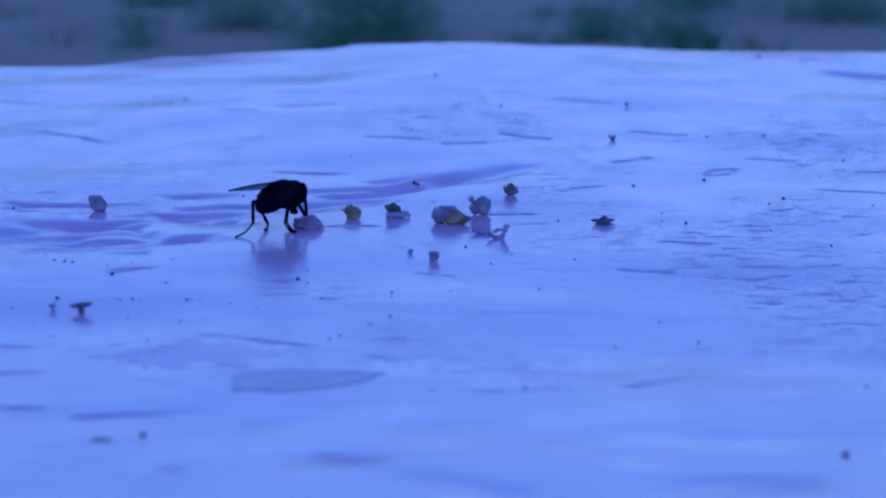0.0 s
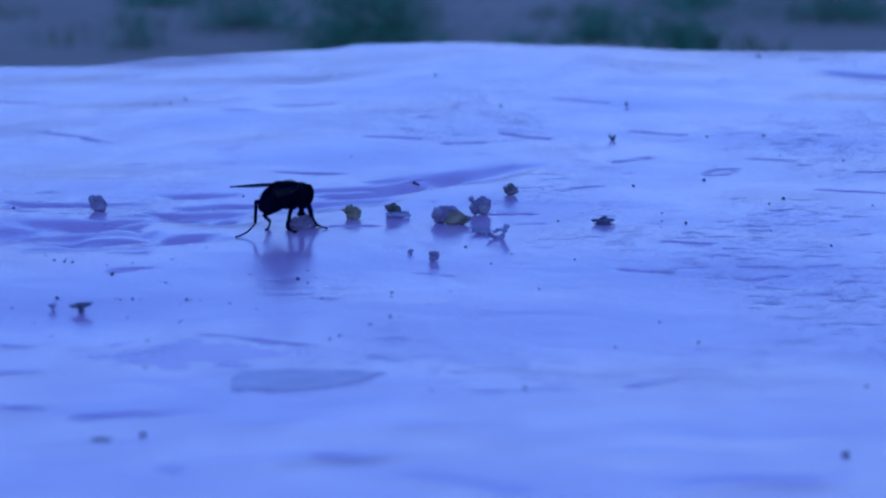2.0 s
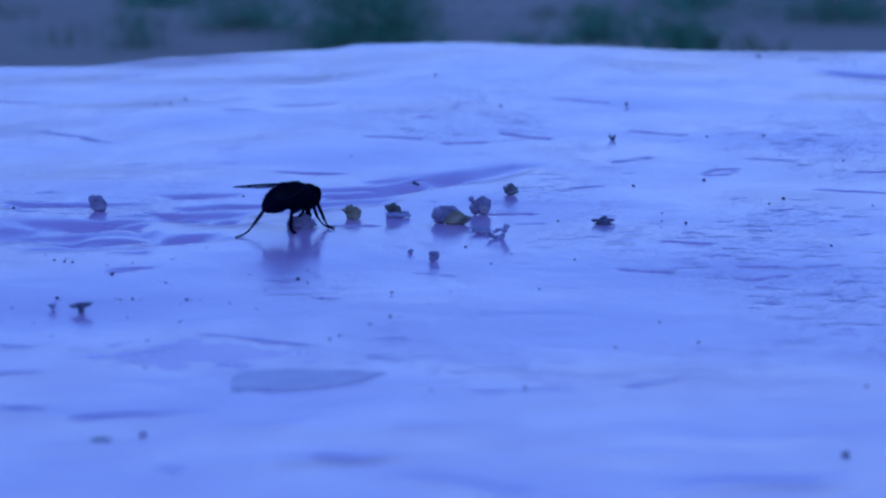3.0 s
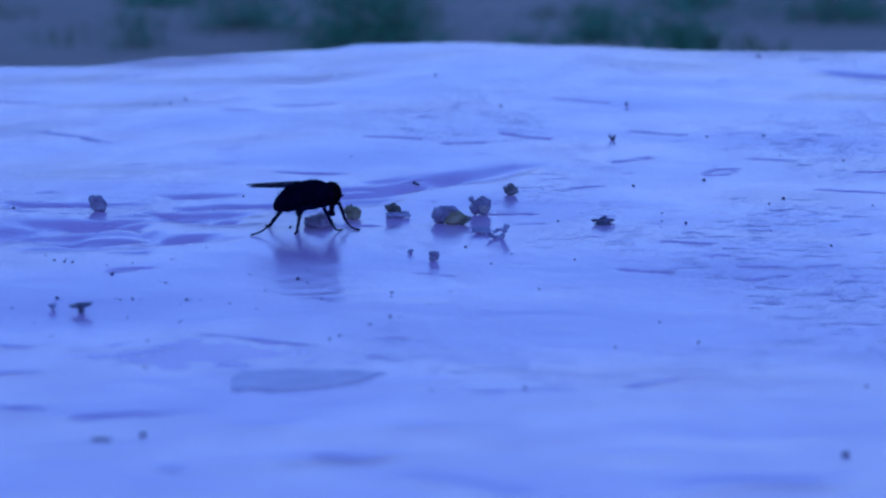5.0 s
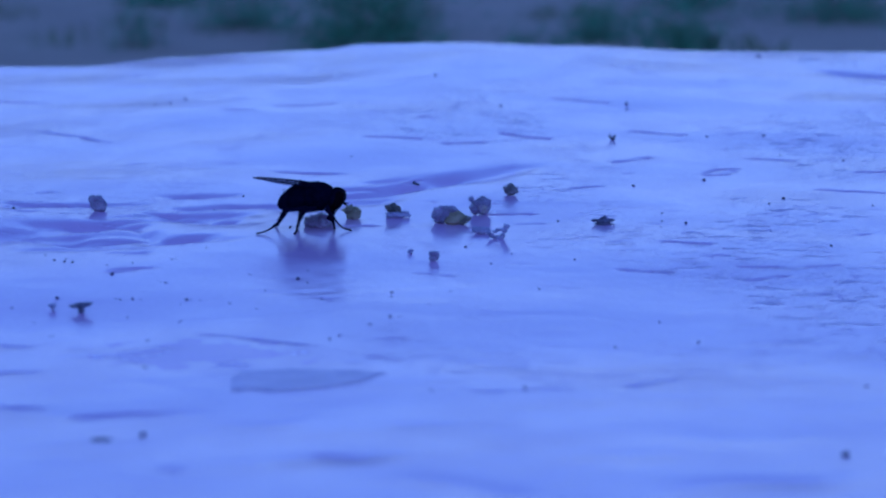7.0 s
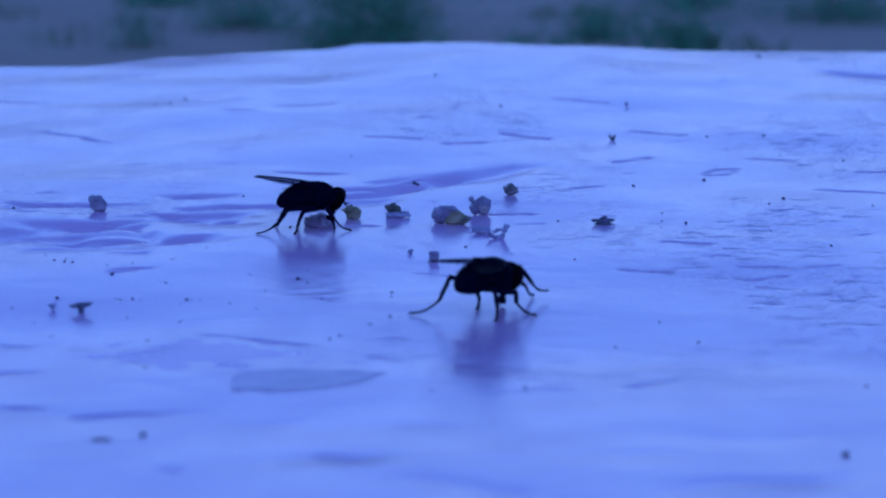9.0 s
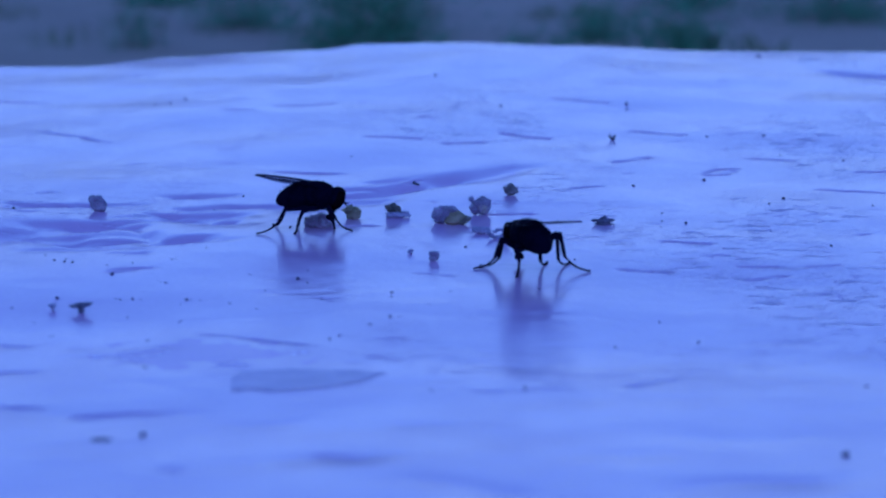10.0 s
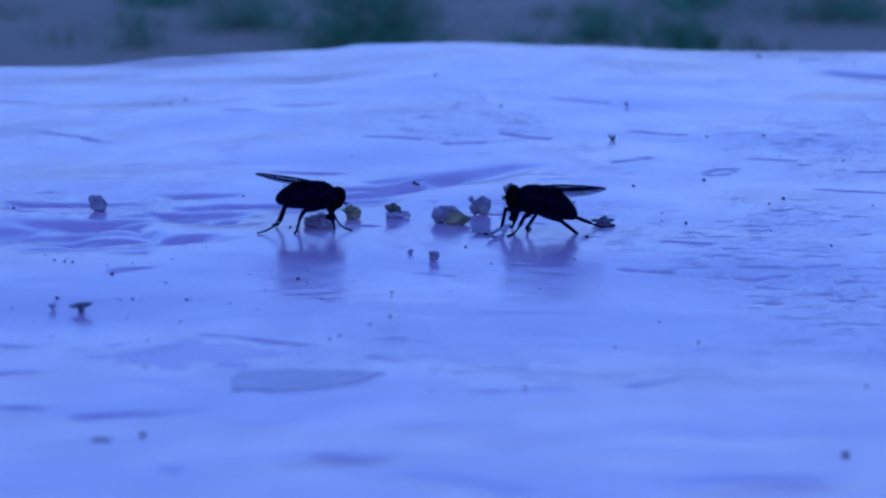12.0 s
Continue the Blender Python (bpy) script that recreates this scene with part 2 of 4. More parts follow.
crease(-0.03431, 0.17128, -0.02771, 0.17155, 0.0009, 0.0002)
crease(-0.01241, 0.20131, -0.00803, 0.20281, 0.0009, 0.00035)
crease(-0.00755, 0.20483, -0.00479, 0.20735, 0.0008, 0.0003)
crease(-0.00133, 0.20188, 0.00260, 0.20563, 0.0009, 0.00025)
crease(-0.02180, 0.17368, -0.01859, 0.17519, 0.0009, 0.0002)
crease(-0.03982, 0.19168, -0.03372, 0.19310, 0.0009, 0.0003)
crease(-0.03316, 0.19288, -0.02908, 0.19404, 0.0008, 0.00022)
crease(-0.02589, 0.19846, -0.02107, 0.19937, 0.0009, 0.0003)
# short nicks and scuffs
crease(-0.04629, 0.24037, -0.03800, 0.23288, 0.00036, 0.00032)
crease(-0.05724, 0.26769, -0.05200, 0.26700, 0.00036, 0.00029)
crease(-0.02610, 0.25563, -0.02398, 0.25543, 0.00030, 0.00029)
crease(-0.02075, 0.25868, -0.01405, 0.25879, 0.00030, 0.00022)
crease(-0.00855, 0.23293, -0.00279, 0.23197, 0.00030, 0.00029)
crease(0.00038, 0.22883, 0.00428, 0.22999, 0.00027, 0.00038)
crease(0.00704, 0.23613, 0.01188, 0.23342, 0.00032, 0.00043)
crease(-0.00262, 0.24669, -0.00128, 0.24622, 0.00027, 0.00029)
crease(0.01408, 0.26343, 0.02031, 0.26033, 0.00030, 0.00026)
crease(0.02186, 0.23932, 0.02710, 0.23586, 0.00027, 0.00032)
crease(0.02719, 0.21159, 0.02862, 0.21367, 0.00020, 0.00030)
crease(0.02850, 0.21365, 0.03034, 0.21419, 0.00020, 0.00025)
crease(0.02711, 0.21001, 0.02891, 0.21051, 0.00020, 0.00030)
crease(0.02883, 0.21082, 0.03020, 0.21320, 0.00020, 0.00020)
crease(0.03300, 0.22037, 0.03718, 0.22006, 0.00027, 0.00029)
crease(0.04288, 0.21214, 0.04615, 0.21252, 0.00030, 0.00038)
crease(0.03723, 0.20172, 0.04310, 0.19927, 0.00030, 0.00032)
crease(0.01304, 0.20090, 0.01514, 0.20238, 0.00027, 0.00026)
crease(0.01816, 0.21628, 0.02203, 0.21951, 0.00030, 0.00026)
crease(-0.01653, 0.21200, -0.01067, 0.21097, 0.00039, 0.00032)
crease(-0.00363, 0.20646, -0.00240, 0.20810, 0.00021, 0.00039)
crease(0.00395, 0.18833, 0.00810, 0.18830, 0.00024, 0.00032)
crease(-0.00974, 0.18183, -0.00624, 0.18242, 0.00024, 0.00029)
crease(0.01432, 0.16350, 0.01787, 0.16273, 0.00025, 0.00016)
crease(0.02400, 0.16462, 0.02713, 0.16426, 0.00019, 0.00017)
crease(0.02380, 0.15999, 0.02720, 0.16125, 0.00019, 0.00017)
crease(0.01908, 0.17425, 0.02231, 0.17312, 0.00027, 0.00029)
crease(0.02948, 0.16464, 0.03183, 0.16503, 0.00016, 0.00014)
crease(0.02878, 0.15551, 0.03034, 0.15461, 0.00016, 0.00014)
crease(-0.02630, 0.16246, -0.02418, 0.16336, 0.00019, 0.00014)
crease(-0.01343, 0.13982, -0.00879, 0.13736, 0.00016, 0.00017)
crease(-0.01714, 0.14157, -0.01343, 0.13982, 0.00015, 0.00011)
crease(-0.00485, 0.13458, -0.00314, 0.13370, 0.00016, 0.00014)
crease(-0.00426, 0.13989, -0.00282, 0.14033, 0.00012, 0.00014)
crease(0.01189, 0.12613, 0.01456, 0.12798, 0.00023, 0.00016)
crease(0.00196, 0.12478, 0.00758, 0.12510, 0.00025, 0.00009)
crease(-0.00688, 0.10876, -0.00440, 0.10826, 0.00027, 0.00011)
crease(-0.01510, 0.10596, -0.01405, 0.10591, 0.00021, 0.00011)
crease(-0.02675, 0.12142, -0.02456, 0.12071, 0.00039, 0.00018)
crease(-0.02110, 0.11834, -0.01629, 0.11971, 0.00048, 0.00015)
crease(0.01354, 0.10040, 0.01796, 0.10302, 0.00147, 0.00014)
crease(-0.00069, 0.10142, 0.00330, 0.10038, 0.00147, 0.00012)
crease(-0.02867, 0.13057, -0.02649, 0.13065, 0.00025, 0.00011)
crease(-0.03032, 0.13846, -0.02869, 0.13804, 0.00021, 0.00011)
crease(-0.02721, 0.12042, -0.02493, 0.12005, 0.00168, 0.00005)
crease(-0.02419, 0.11881, -0.02249, 0.11865, 0.00150, 0.00004)
crease(-0.02225, 0.11736, -0.01929, 0.11738, 0.00187, 0.00005)
crease(-0.01966, 0.11766, -0.01616, 0.11875, 0.00168, 0.00005)
crease(-0.01229, 0.11675, -0.00936, 0.11712, 0.00088, 0.00004)
crease(-0.01044, 0.10743, -0.00680, 0.10751, 0.00168, 0.00005)
crease(-0.00684, 0.10806, -0.00501, 0.10822, 0.00150, 0.00006)
crease(-0.00502, 0.10841, -0.00319, 0.10868, 0.00088, 0.00004)
crease(-0.01508, 0.10586, -0.01422, 0.10608, 0.00063, 0.00005)
crease(-0.03054, 0.13768, -0.02895, 0.13779, 0.00063, 0.00005)
crease(-0.02891, 0.13001, -0.02712, 0.13017, 0.00088, 0.00005)
crease(-0.00240, 0.11511, -0.00094, 0.11515, 0.00075, 0.00005)
crease(-0.01891, 0.12757, -0.01702, 0.12542, 0.00063, 0.00003)
crease(-0.02455, 0.13422, -0.02228, 0.13414, 0.00063, 0.00004)
crease(-0.02512, 0.13751, -0.01858, 0.13745, 0.00063, 0.00003)
crease(-0.03061, 0.14774, -0.02858, 0.14789, 0.00050, 0.00003)
crease(-0.01447, 0.14677, -0.01283, 0.14668, 0.00050, 0.00003)
crease(-0.00681, 0.14920, -0.00017, 0.14854, 0.00168, 0.00005)
crease(-0.01310, 0.15514, -0.00105, 0.15746, 0.00075, 0.00004)
crease(0.00475, 0.14692, 0.00921, 0.14628, 0.00150, 0.00004)
crease(0.00134, 0.13302, 0.00430, 0.13244, 0.00088, 0.00004)
crease(0.00918, 0.12294, 0.01426, 0.12208, 0.00168, 0.00005)
crease(0.00660, 0.10827, 0.00959, 0.10753, 0.00168, 0.00005)
crease(0.01480, 0.11269, 0.01976, 0.11388, 0.00168, 0.00005)
crease(0.02222, 0.14066, 0.02594, 0.13949, 0.00088, 0.00004)
crease(-0.02040, 0.13359, -0.01919, 0.13140, 0.00020, 0.00012)
crease(0.05743, 0.29490, 0.06438, 0.29358, 0.00210, 0.00084)


# many slight scuffs, thicker to one side
scuffs = random.Random(77)
for _ in range(260):
    sx, sy = scuffs.uniform(-0.07, 0.075), 0.14 + 0.165 * scuffs.random()
    if scuffs.random() > 0.45 + 5 * sx:
        continue
    run, tilt = scuffs.uniform(0.0005, 0.0028), scuffs.gauss(0.0, 0.25)
    crease(sx, sy, sx + run * math.cos(tilt), sy + run * math.sin(tilt) * 2, scuffs.uniform(0.00014, 0.00022), scuffs.uniform(0.00004, 0.00013))


def sheet_height(x, y):
    """Height of the sheet with its creases, for one place or a grid."""
    z = lie(x, y)
    for c in CREASES:
        if np.ndim(x) == 0:
            z = z + trough(x, y, *c)
            continue
        pad = c[4] * 4 + 0.001
        cols = np.nonzero((x[0] > min(c[0], c[2]) - pad) & (x[0] < max(c[0], c[2]) + pad))[0]
        lines = np.nonzero((y[:, 0] > min(c[1], c[3]) - pad) & (y[:, 0] < max(c[1], c[3]) + pad))[0]
        if len(cols) and len(lines):
            part_of = np.s_[lines[0]:lines[-1] + 1, cols[0]:cols[-1] + 1]
            z[part_of] += trough(x[part_of], y[part_of], *c)
    return z


def fold_over(s, low, high, r=0.004):
    """Lay the run s of the sheet over a table between low and high: where it lies and how far it has sunk."""
    def beyond(d):
        a = np.clip(d / r, 0, math.pi / 2)
        return r * np.sin(a), r * (1 - np.cos(a)) + np.maximum(0, d - r * math.pi / 2)
    over, drop = beyond(np.maximum(0, s - high))
    under, drop2 = beyond(np.maximum(0, low - s))
    return np.clip(s, low, high) + over - under, drop + drop2


def build_sheet():
    xs = np.concatenate([np.linspace(-0.46, -0.078, 60, endpoint=False), np.linspace(-0.078, 0.078, 420, endpoint=False), np.linspace(0.078, 0.46, 61)])
    ys = np.concatenate([np.linspace(-0.30, 0.098, 50, endpoint=False), np.linspace(0.098, 0.335, 1500, endpoint=False), np.linspace(0.335, 0.42, 20)])
    gx, gy = np.meshgrid(xs, ys)
    px, dx = fold_over(gx, -0.36, 0.36)
    py, dy = fold_over(gy, -0.22, BACK_EDGE - 0.0140 * (1 - smooth(-0.0545, -0.0405, gx)))
    pz = sheet_height(gx, np.minimum(gy, BACK_EDGE + 0.004)) - dx - dy
    # slack in the hanging parts
    hang = np.minimum(1, (dx + dy) / 0.03)
    py = py + hang * 0.004 * np.sin(gx * 70) * (dy > 0)
    px = px + hang * 0.004 * np.sin(gy * 70) * (dx > 0)
    nx, ny = len(xs), len(ys)
    me = bpy.data.meshes.new("plastic_sheet")
    verts = np.stack([px, py, pz], -1).reshape(-1, 3)
    i = np.arange(nx * ny).reshape(ny, nx)
    quads = np.stack([i[:-1, :-1], i[:-1, 1:], i[1:, 1:], i[1:, :-1]], -1).reshape(-1, 4)
    me.from_pydata(verts.tolist(), [], quads.tolist())
    me.materials.append(MAT["sheet"])
    me.polygons.foreach_set("use_smooth", [True] * len(me.polygons))
    ob = new("plastic_sheet", me)
    return tagged(ob, "creased lilac-white plastic sheet spread over a table, scuffed and specked", "plastic sheet")


def build_table():
    """The table under the sheet."""
    table = tagged(new("table"), "plain brown wooden table hidden under a plastic sheet", "table")
    part("tabletop", box(bmesh.new(), -0.355, 0.355, -0.215, BACK_EDGE - 0.019, -0.034, -0.0035, 0.003), "wood", table, smooth=False)
    for x in (-0.31, 0.31):
        for y in (-0.17, 0.27):
            part("leg", box(bmesh.new(), x - 0.022, x + 0.022, y - 0.022, y + 0.022, -0.75, -0.034, 0.003), "wood", table, smooth=False)
    return table


build_sheet()
build_table()

# ---------------------------------------------------------------- ground and plants behind


def ground_height(x, y):
    return -0.75 + 0.03 * noise.noise(Vector((x * 0.7, y * 0.7, 0.0)))


def build_ground():
    bm = bmesh.new()
    ring = [0.0, 0.6, 1.2, 2, 3, 4, 5, 6, 7, 8, 9, 10, 12, 15, 20, 30, 50, 100, 300, 1500]
    segs = 72
    rows = []
    for r in ring[1:]:
        rows.append([bm.verts.new((r * math.cos(math.tau * i / segs), r * math.sin(math.tau * i / segs),
                                   ground_height(r * math.cos(math.tau * i / segs), r * math.sin(math.tau * i / segs)) if r < 30 else -0.75)) for i in range(segs)])
    mid = bm.verts.new((0, 0, -0.75))
    for i in range(segs):
        bm.faces.new((mid, rows[0][i], rows[0][(i + 1) % segs]))
    for a, b in zip(rows, rows[1:]):
        for i in range(segs):
            bm.faces.new((a[i], b[i], b[(i + 1) % segs], a[(i + 1) % segs]))
    ob = part("ground", bm, "soil")
    tagged(ob, "bare grey-brown soil with scattered grass", "ground", kind="structure")


def build_shrub(x, y, width, height, leaves, seed):
    """A loose low bush: short stems and many small leaves that thin out towards its edge."""
    rnd = random.Random(seed)
    z = ground_height(x, y)
    shrub = tagged(new("shrub"), "low dark green leafy shrub on bare soil", "shrub", "shrubs behind the table")
    shrub.matrix_world = pose(x, y, z - 0.02)
    bm = bmesh.new()
    for i in range(7):
        tip = Vector((rnd.gauss(0, width * 0.4), rnd.gauss(0, width * 0.3), height * rnd.uniform(0.5, 0.95)))
        turn = Matrix.Translation((tip.x * 0.4, tip.y * 0.4, 0)) @ (tip * 0.7).to_track_quat("X", "Z").to_matrix().to_4x4()
        n = tip.length * 900
        spindle(bm, [(0, 2.5), (n * 0.5, 2), (n, 1)], segs=6, at=turn)
    part("stem", bm, "bark", shrub)
    bm = bmesh.new()
    for i in range(leaves):
        p = Vector((rnd.gauss(0, width * 0.5), rnd.gauss(0, width * 0.5), abs(rnd.gauss(0, height * 0.6)) + 0.01))
        s = rnd.uniform(0.008, 0.02)
        q = Euler((rnd.uniform(-0.9, 0.9), rnd.uniform(-0.9, 0.9), rnd.uniform(0, 6.28))).to_matrix()
        vs = [bm.verts.new(p + q @ Vector(c) * s) for c in ((-1, 0, 0), (0, -0.45, 0.12), (1, 0, -0.1), (0, 0.45, 0.12))]
        bm.faces.new((vs[0], vs[1], vs[2]))
        bm.faces.new((vs[0], vs[2], vs[3]))
    part("crown", bm, "leaf", shrub, smooth=False)


def build_grass():
    """Thin scattered grass over the soil."""
    rnd = random.Random(5)
    bm = bmesh.new()
    for i in range(160):
        cx, cy = rnd.uniform(-4.5, 4.5), rnd.uniform(4.0, 13.0)
        if noise.noise(Vector((cx * 0.9, cy * 0.6, 3.0))) < -0.05:
            continue
        for k in range(22):
            x, y = cx + rnd.gauss(0, 0.08), cy + rnd.gauss(0, 0.08)
            z = ground_height(x, y) - 0.01
            h, a = rnd.uniform(0.03, 0.10), rnd.uniform(0, math.tau)
            lean = Vector((math.cos(a), math.sin(a), 0)) * h * rnd.uniform(0.2, 0.8)
            side = Vector((-math.sin(a), math.cos(a), 0)) * 0.004
            p = Vector((x, y, z))
            v = [bm.verts.new(p - side), bm.verts.new(p + side), bm.verts.new(p + lean * 0.4 + Vector((0, 0, h * 0.7)) + side * 0.7), bm.verts.new(p + lean + Vector((0, 0, h)))]
            bm.faces.new((v[0], v[1], v[2]))
            bm.faces.new((v[0], v[2], v[3]))
    ob = part("grass", bm, "grass", smooth=False)
    tagged(ob, "sparse short grass growing on bare soil", "grass", kind="stuff")


def build_sky_screen():
    """Unseen wood-green ring closing the place, added to block low sky from reflections."""
    bm = bmesh.new()
    segs, rows = 144, []
    for k, lift in enumerate((0.0, 0.55, 0.85, 1.0)):
        row = []
        for i in range(segs):
            a = math.tau * i / segs
            c, d = math.cos(a), math.sin(a)
            tall = 15.2 + 3.5 * noise.noise(Vector((c * 4, d * 4, 1.0))) + 2.5 * noise.noise(Vector((c * 15, d * 15, 2.0)))
            r = 150 + 3 * k + 4 * noise.noise(Vector((c * 9, d * 9, 5.0 + k)))
            row.append(bm.verts.new((r * c, r * d, -0.8 + tall * lift)))
        rows.append(row)
    for a, b in zip(rows, rows[1:]):
        for i in range(segs):
            bm.faces.new((a[i], a[(i + 1) % segs], b[(i + 1) % segs], b[i]))
    ob = part("backdrop", bm, "sky_screen", smooth=False)
    tagged(ob, "distant dark green wooded skyline", "backdrop", kind="structure")


build_ground()
build_sky_screen()
build_grass()
for sx, sy, sw, sh, leaves, seed in ((-0.36, 7.3, 0.2, 0.34, 1300, 8), (-0.16, 7.4, 0.18, 0.34, 1200, 1), (-0.27, 7.9, 0.24, 0.36, 1100, 2), (0.31, 6.9, 0.17, 0.09, 650, 3),
                                     (0.79, 6.9, 0.15, 0.17, 1100, 4), (1.12, 9.3, 0.24, 0.2, 1000, 6), (1.62, 8.6, 0.3, 0.24, 1500, 7), (-1.25, 9.3, 0.2, 0.1, 700, 9),
                                     (-0.78, 8.2, 0.24, 0.2, 1000, 10), (-1.12, 7.6, 0.1, 0.2, 260, 11), (0.58, 7.6, 0.16, 0.12, 600, 12)):
    build_shrub(sx, sy, sw, sh, leaves, seed)

# ---------------------------------------------------------------- crumbs, flakes and specks


def rest(x, y, sink=0.00005):
    return Vector((x, y, float(sheet_height(x, y)) - sink))


def fuse(ob, size):
    """Melts the grains of a crumb into one skin."""
    mod = ob.modifiers.new("fuse", "REMESH")
    mod.mode = "VOXEL"
    mod.voxel_size = size
    mod.use_smooth_shade = True
    whole = bpy.data.meshes.new_from_object(ob.evaluated_get(bpy.context.evaluated_depsgraph_get()))
    ob.modifiers.clear()
    ob.data = whole
    whole.name = ob.name


def crumb(name, x, y, lumps, mat, label, category="crumb", group="crumbs on the sheet", turn=0.0, rough=0.3, extra=()):
    """A crumb of fused grains; lumps are (x, y, z, rx, ry, rz) in millimetres over its base. extra: pieces of another look."""
    bm = bmesh.new()
    for i, (cx, cy, cz, rx, ry, rz) in enumerate(lumps):
        lump(bm, (cx, cy, cz), (rx, ry, rz), x * 9000 + y * 5000 + i * 1.7, rough, 4 if max(rx, rz) > 0.5 else 3)
    ob = part(name, bm, mat)
    fuse(ob, 0.000042 if max(l[3] for l in lumps) > 0.5 else 0.00003)
    ob.matrix_world = Matrix.Translation(rest(x, y)) @ pose(0, 0, 0, 0, 0, turn)
    tagged(ob, label, category, group)
    for pname, pieces, pmat, plabel in extra:
        bm = bmesh.new()
        for i, (cx, cy, cz, rx, ry, rz) in enumerate(pieces):
            lump(bm, (cx, cy, cz), (rx, ry, rz), x * 7000 + i * 2.9, rough, 3)
        fuse(part(pname, bm, pmat, ob, plabel), 0.00004)
    return ob


crumb("crumb", -0.03200, 0.18999, [(0, 0, 0.75, 0.72, 0.7, 0.72), (-0.45, 0.1, 1.15, 0.4, 0.4, 0.35), (0.35, 0, 0.5, 0.5, 0.6, 0.5)], "lilac",
      "pale greyish bread crumb lying alone on the plastic sheet", rough=0.2)
crumb("crumb", -0.00822, 0.18621, [(0, 0, 0.62, 0.72, 0.7, 0.6), (0.25, -0.1, 0.4, 0.5, 0.6, 0.4), (-0.4, 0.1, 0.75, 0.35, 0.4, 0.35)], "yellow",
      "small yellow cake crumb on the plastic sheet")
crumb("crumb", -0.00448, 0.18688, [(-0.1, 0.2, 0.85, 0.55, 0.5, 0.38), (-0.5, 0.1, 1.0, 0.3, 0.3, 0.22), (0.25, 0.1, 0.65, 0.4, 0.4, 0.3)], "crust",
      "dark olive crumb sitting on a pale crushed flake",
      extra=(("flake", [(0.35, -0.1, 0.3, 0.7, 0.5, 0.32), (-0.3, -0.1, 0.3, 0.5, 0.5, 0.3), (1.0, 0.0, 0.5, 0.4, 0.3, 0.16), (1.2, -0.2, 0.25, 0.35, 0.3, 0.14)], "grey", "pale lilac-grey flake"),))
crumb("crumb", 0.00071, 0.18406, [(-0.95, 0.2, 0.82, 0.78, 0.8, 0.74), (-0.25, 0.1, 0.98, 0.85, 0.8, 0.66), (-1.2, 0, 1.15, 0.4, 0.5, 0.38)], "lilac",
      "largest crumb, pale lilac-grey with an olive end", rough=0.2,
      extra=(("piece", [(0.5, -0.3, 0.68, 0.8, 0.75, 0.62), (0.1, -0.45, 0.45, 0.6, 0.5, 0.42)], "yellow", "olive-yellow crust piece"),
             ("tip", [(1.3, -0.25, 0.5, 0.42, 0.5, 0.34), (1.0, -0.5, 0.36, 0.45, 0.4, 0.3), (1.62, -0.2, 0.58, 0.2, 0.3, 0.16)], "crust", "dark brown tip")))
crumb("crumb", 0.00338, 0.18832, [(0.2, 0, 0.9, 0.82, 0.8, 0.78), (-0.4, 0, 0.66, 0.55, 0.6, 0.5), (0.62, 0.1, 1.25, 0.42, 0.4, 0.35), (-0.52, 0, 1.12, 0.22, 0.3, 0.22),
                                 (-0.8, 0, 1.5, 0.24, 0.3, 0.26)], "lilac",
      "pale lilac knobbly crumb on the plastic sheet", rough=0.22, extra=(("piece", [(0.3, -0.45, 0.75, 0.5, 0.45, 0.5)], "pale", "pale yellowish side piece"),))
crumb("crumb", 0.00651, 0.19707, [(0, 0, 0.6, 0.6, 0.6, 0.5), (0.0, 0, 1.0, 0.3, 0.3, 0.3), (-0.4, 0, 0.75, 0.3, 0.3, 0.25)], "olive",
      "small dark brownish crumb on the plastic sheet")
crumb("flake", 0.00331, 0.17910, [(0, 0, 0.34, 0.72, 0.5, 0.28), (-0.4, 0.1, 0.42, 0.4, 0.4, 0.26), (0.5, 0, 0.5, 0.28, 0.3, 0.16)], "grey",
      "flat oval grey flake lying on the plastic sheet", "flake", rough=0.22)
crumb("flake", 0.00473, 0.17654, [(-0.78, 0, 0.6, 0.2, 0.2, 0.16), (-0.52, 0, 0.34, 0.26, 0.2, 0.2), (0, 0, 0.18, 0.5, 0.3, 0.16), (0.42, -0.1, 0.36, 0.24, 0.2, 0.26), (0.62, 0, 0.8, 0.22, 0.2, 0.26),
                                 (0.72, 0, 1.15, 0.26, 0.2, 0.2), (0.2, 0, 0.85, 0.34, 0.2, 0.13), (-0.25, 0, 0.7, 0.24, 0.2, 0.12)], "grey",
      "ragged ring-shaped grey flake with broken arms", "flake", rough=0.35)
crumb("flake", 0.01433, 0.18346, [(0, 0, 0.36, 0.55, 0.5, 0.24), (-0.6, 0, 0.4, 0.45, 0.3, 0.13), (0.6, 0, 0.42, 0.4, 0.3, 0.13), (0.1, 0, 0.6, 0.28, 0.25, 0.22), (0, -0.2, 0.1, 0.8, 0.4, 0.08)], "slate",
      "dark star-shaped crumb flake on the plastic sheet", "flake", rough=0.35)
crumb("flake", -0.00074, 0.16703, [(0, 0, 0.66, 0.4, 0.3, 0.22), (-0.05, 0, 0.28, 0.34, 0.3, 0.26), (0.25, 0, 0.46, 0.2, 0.25, 0.32), (-0.22, 0, 0.72, 0.22, 0.2, 0.15)], "lilac",
      "small upright lilac-grey flake on the plastic sheet", "flake", rough=0.2)
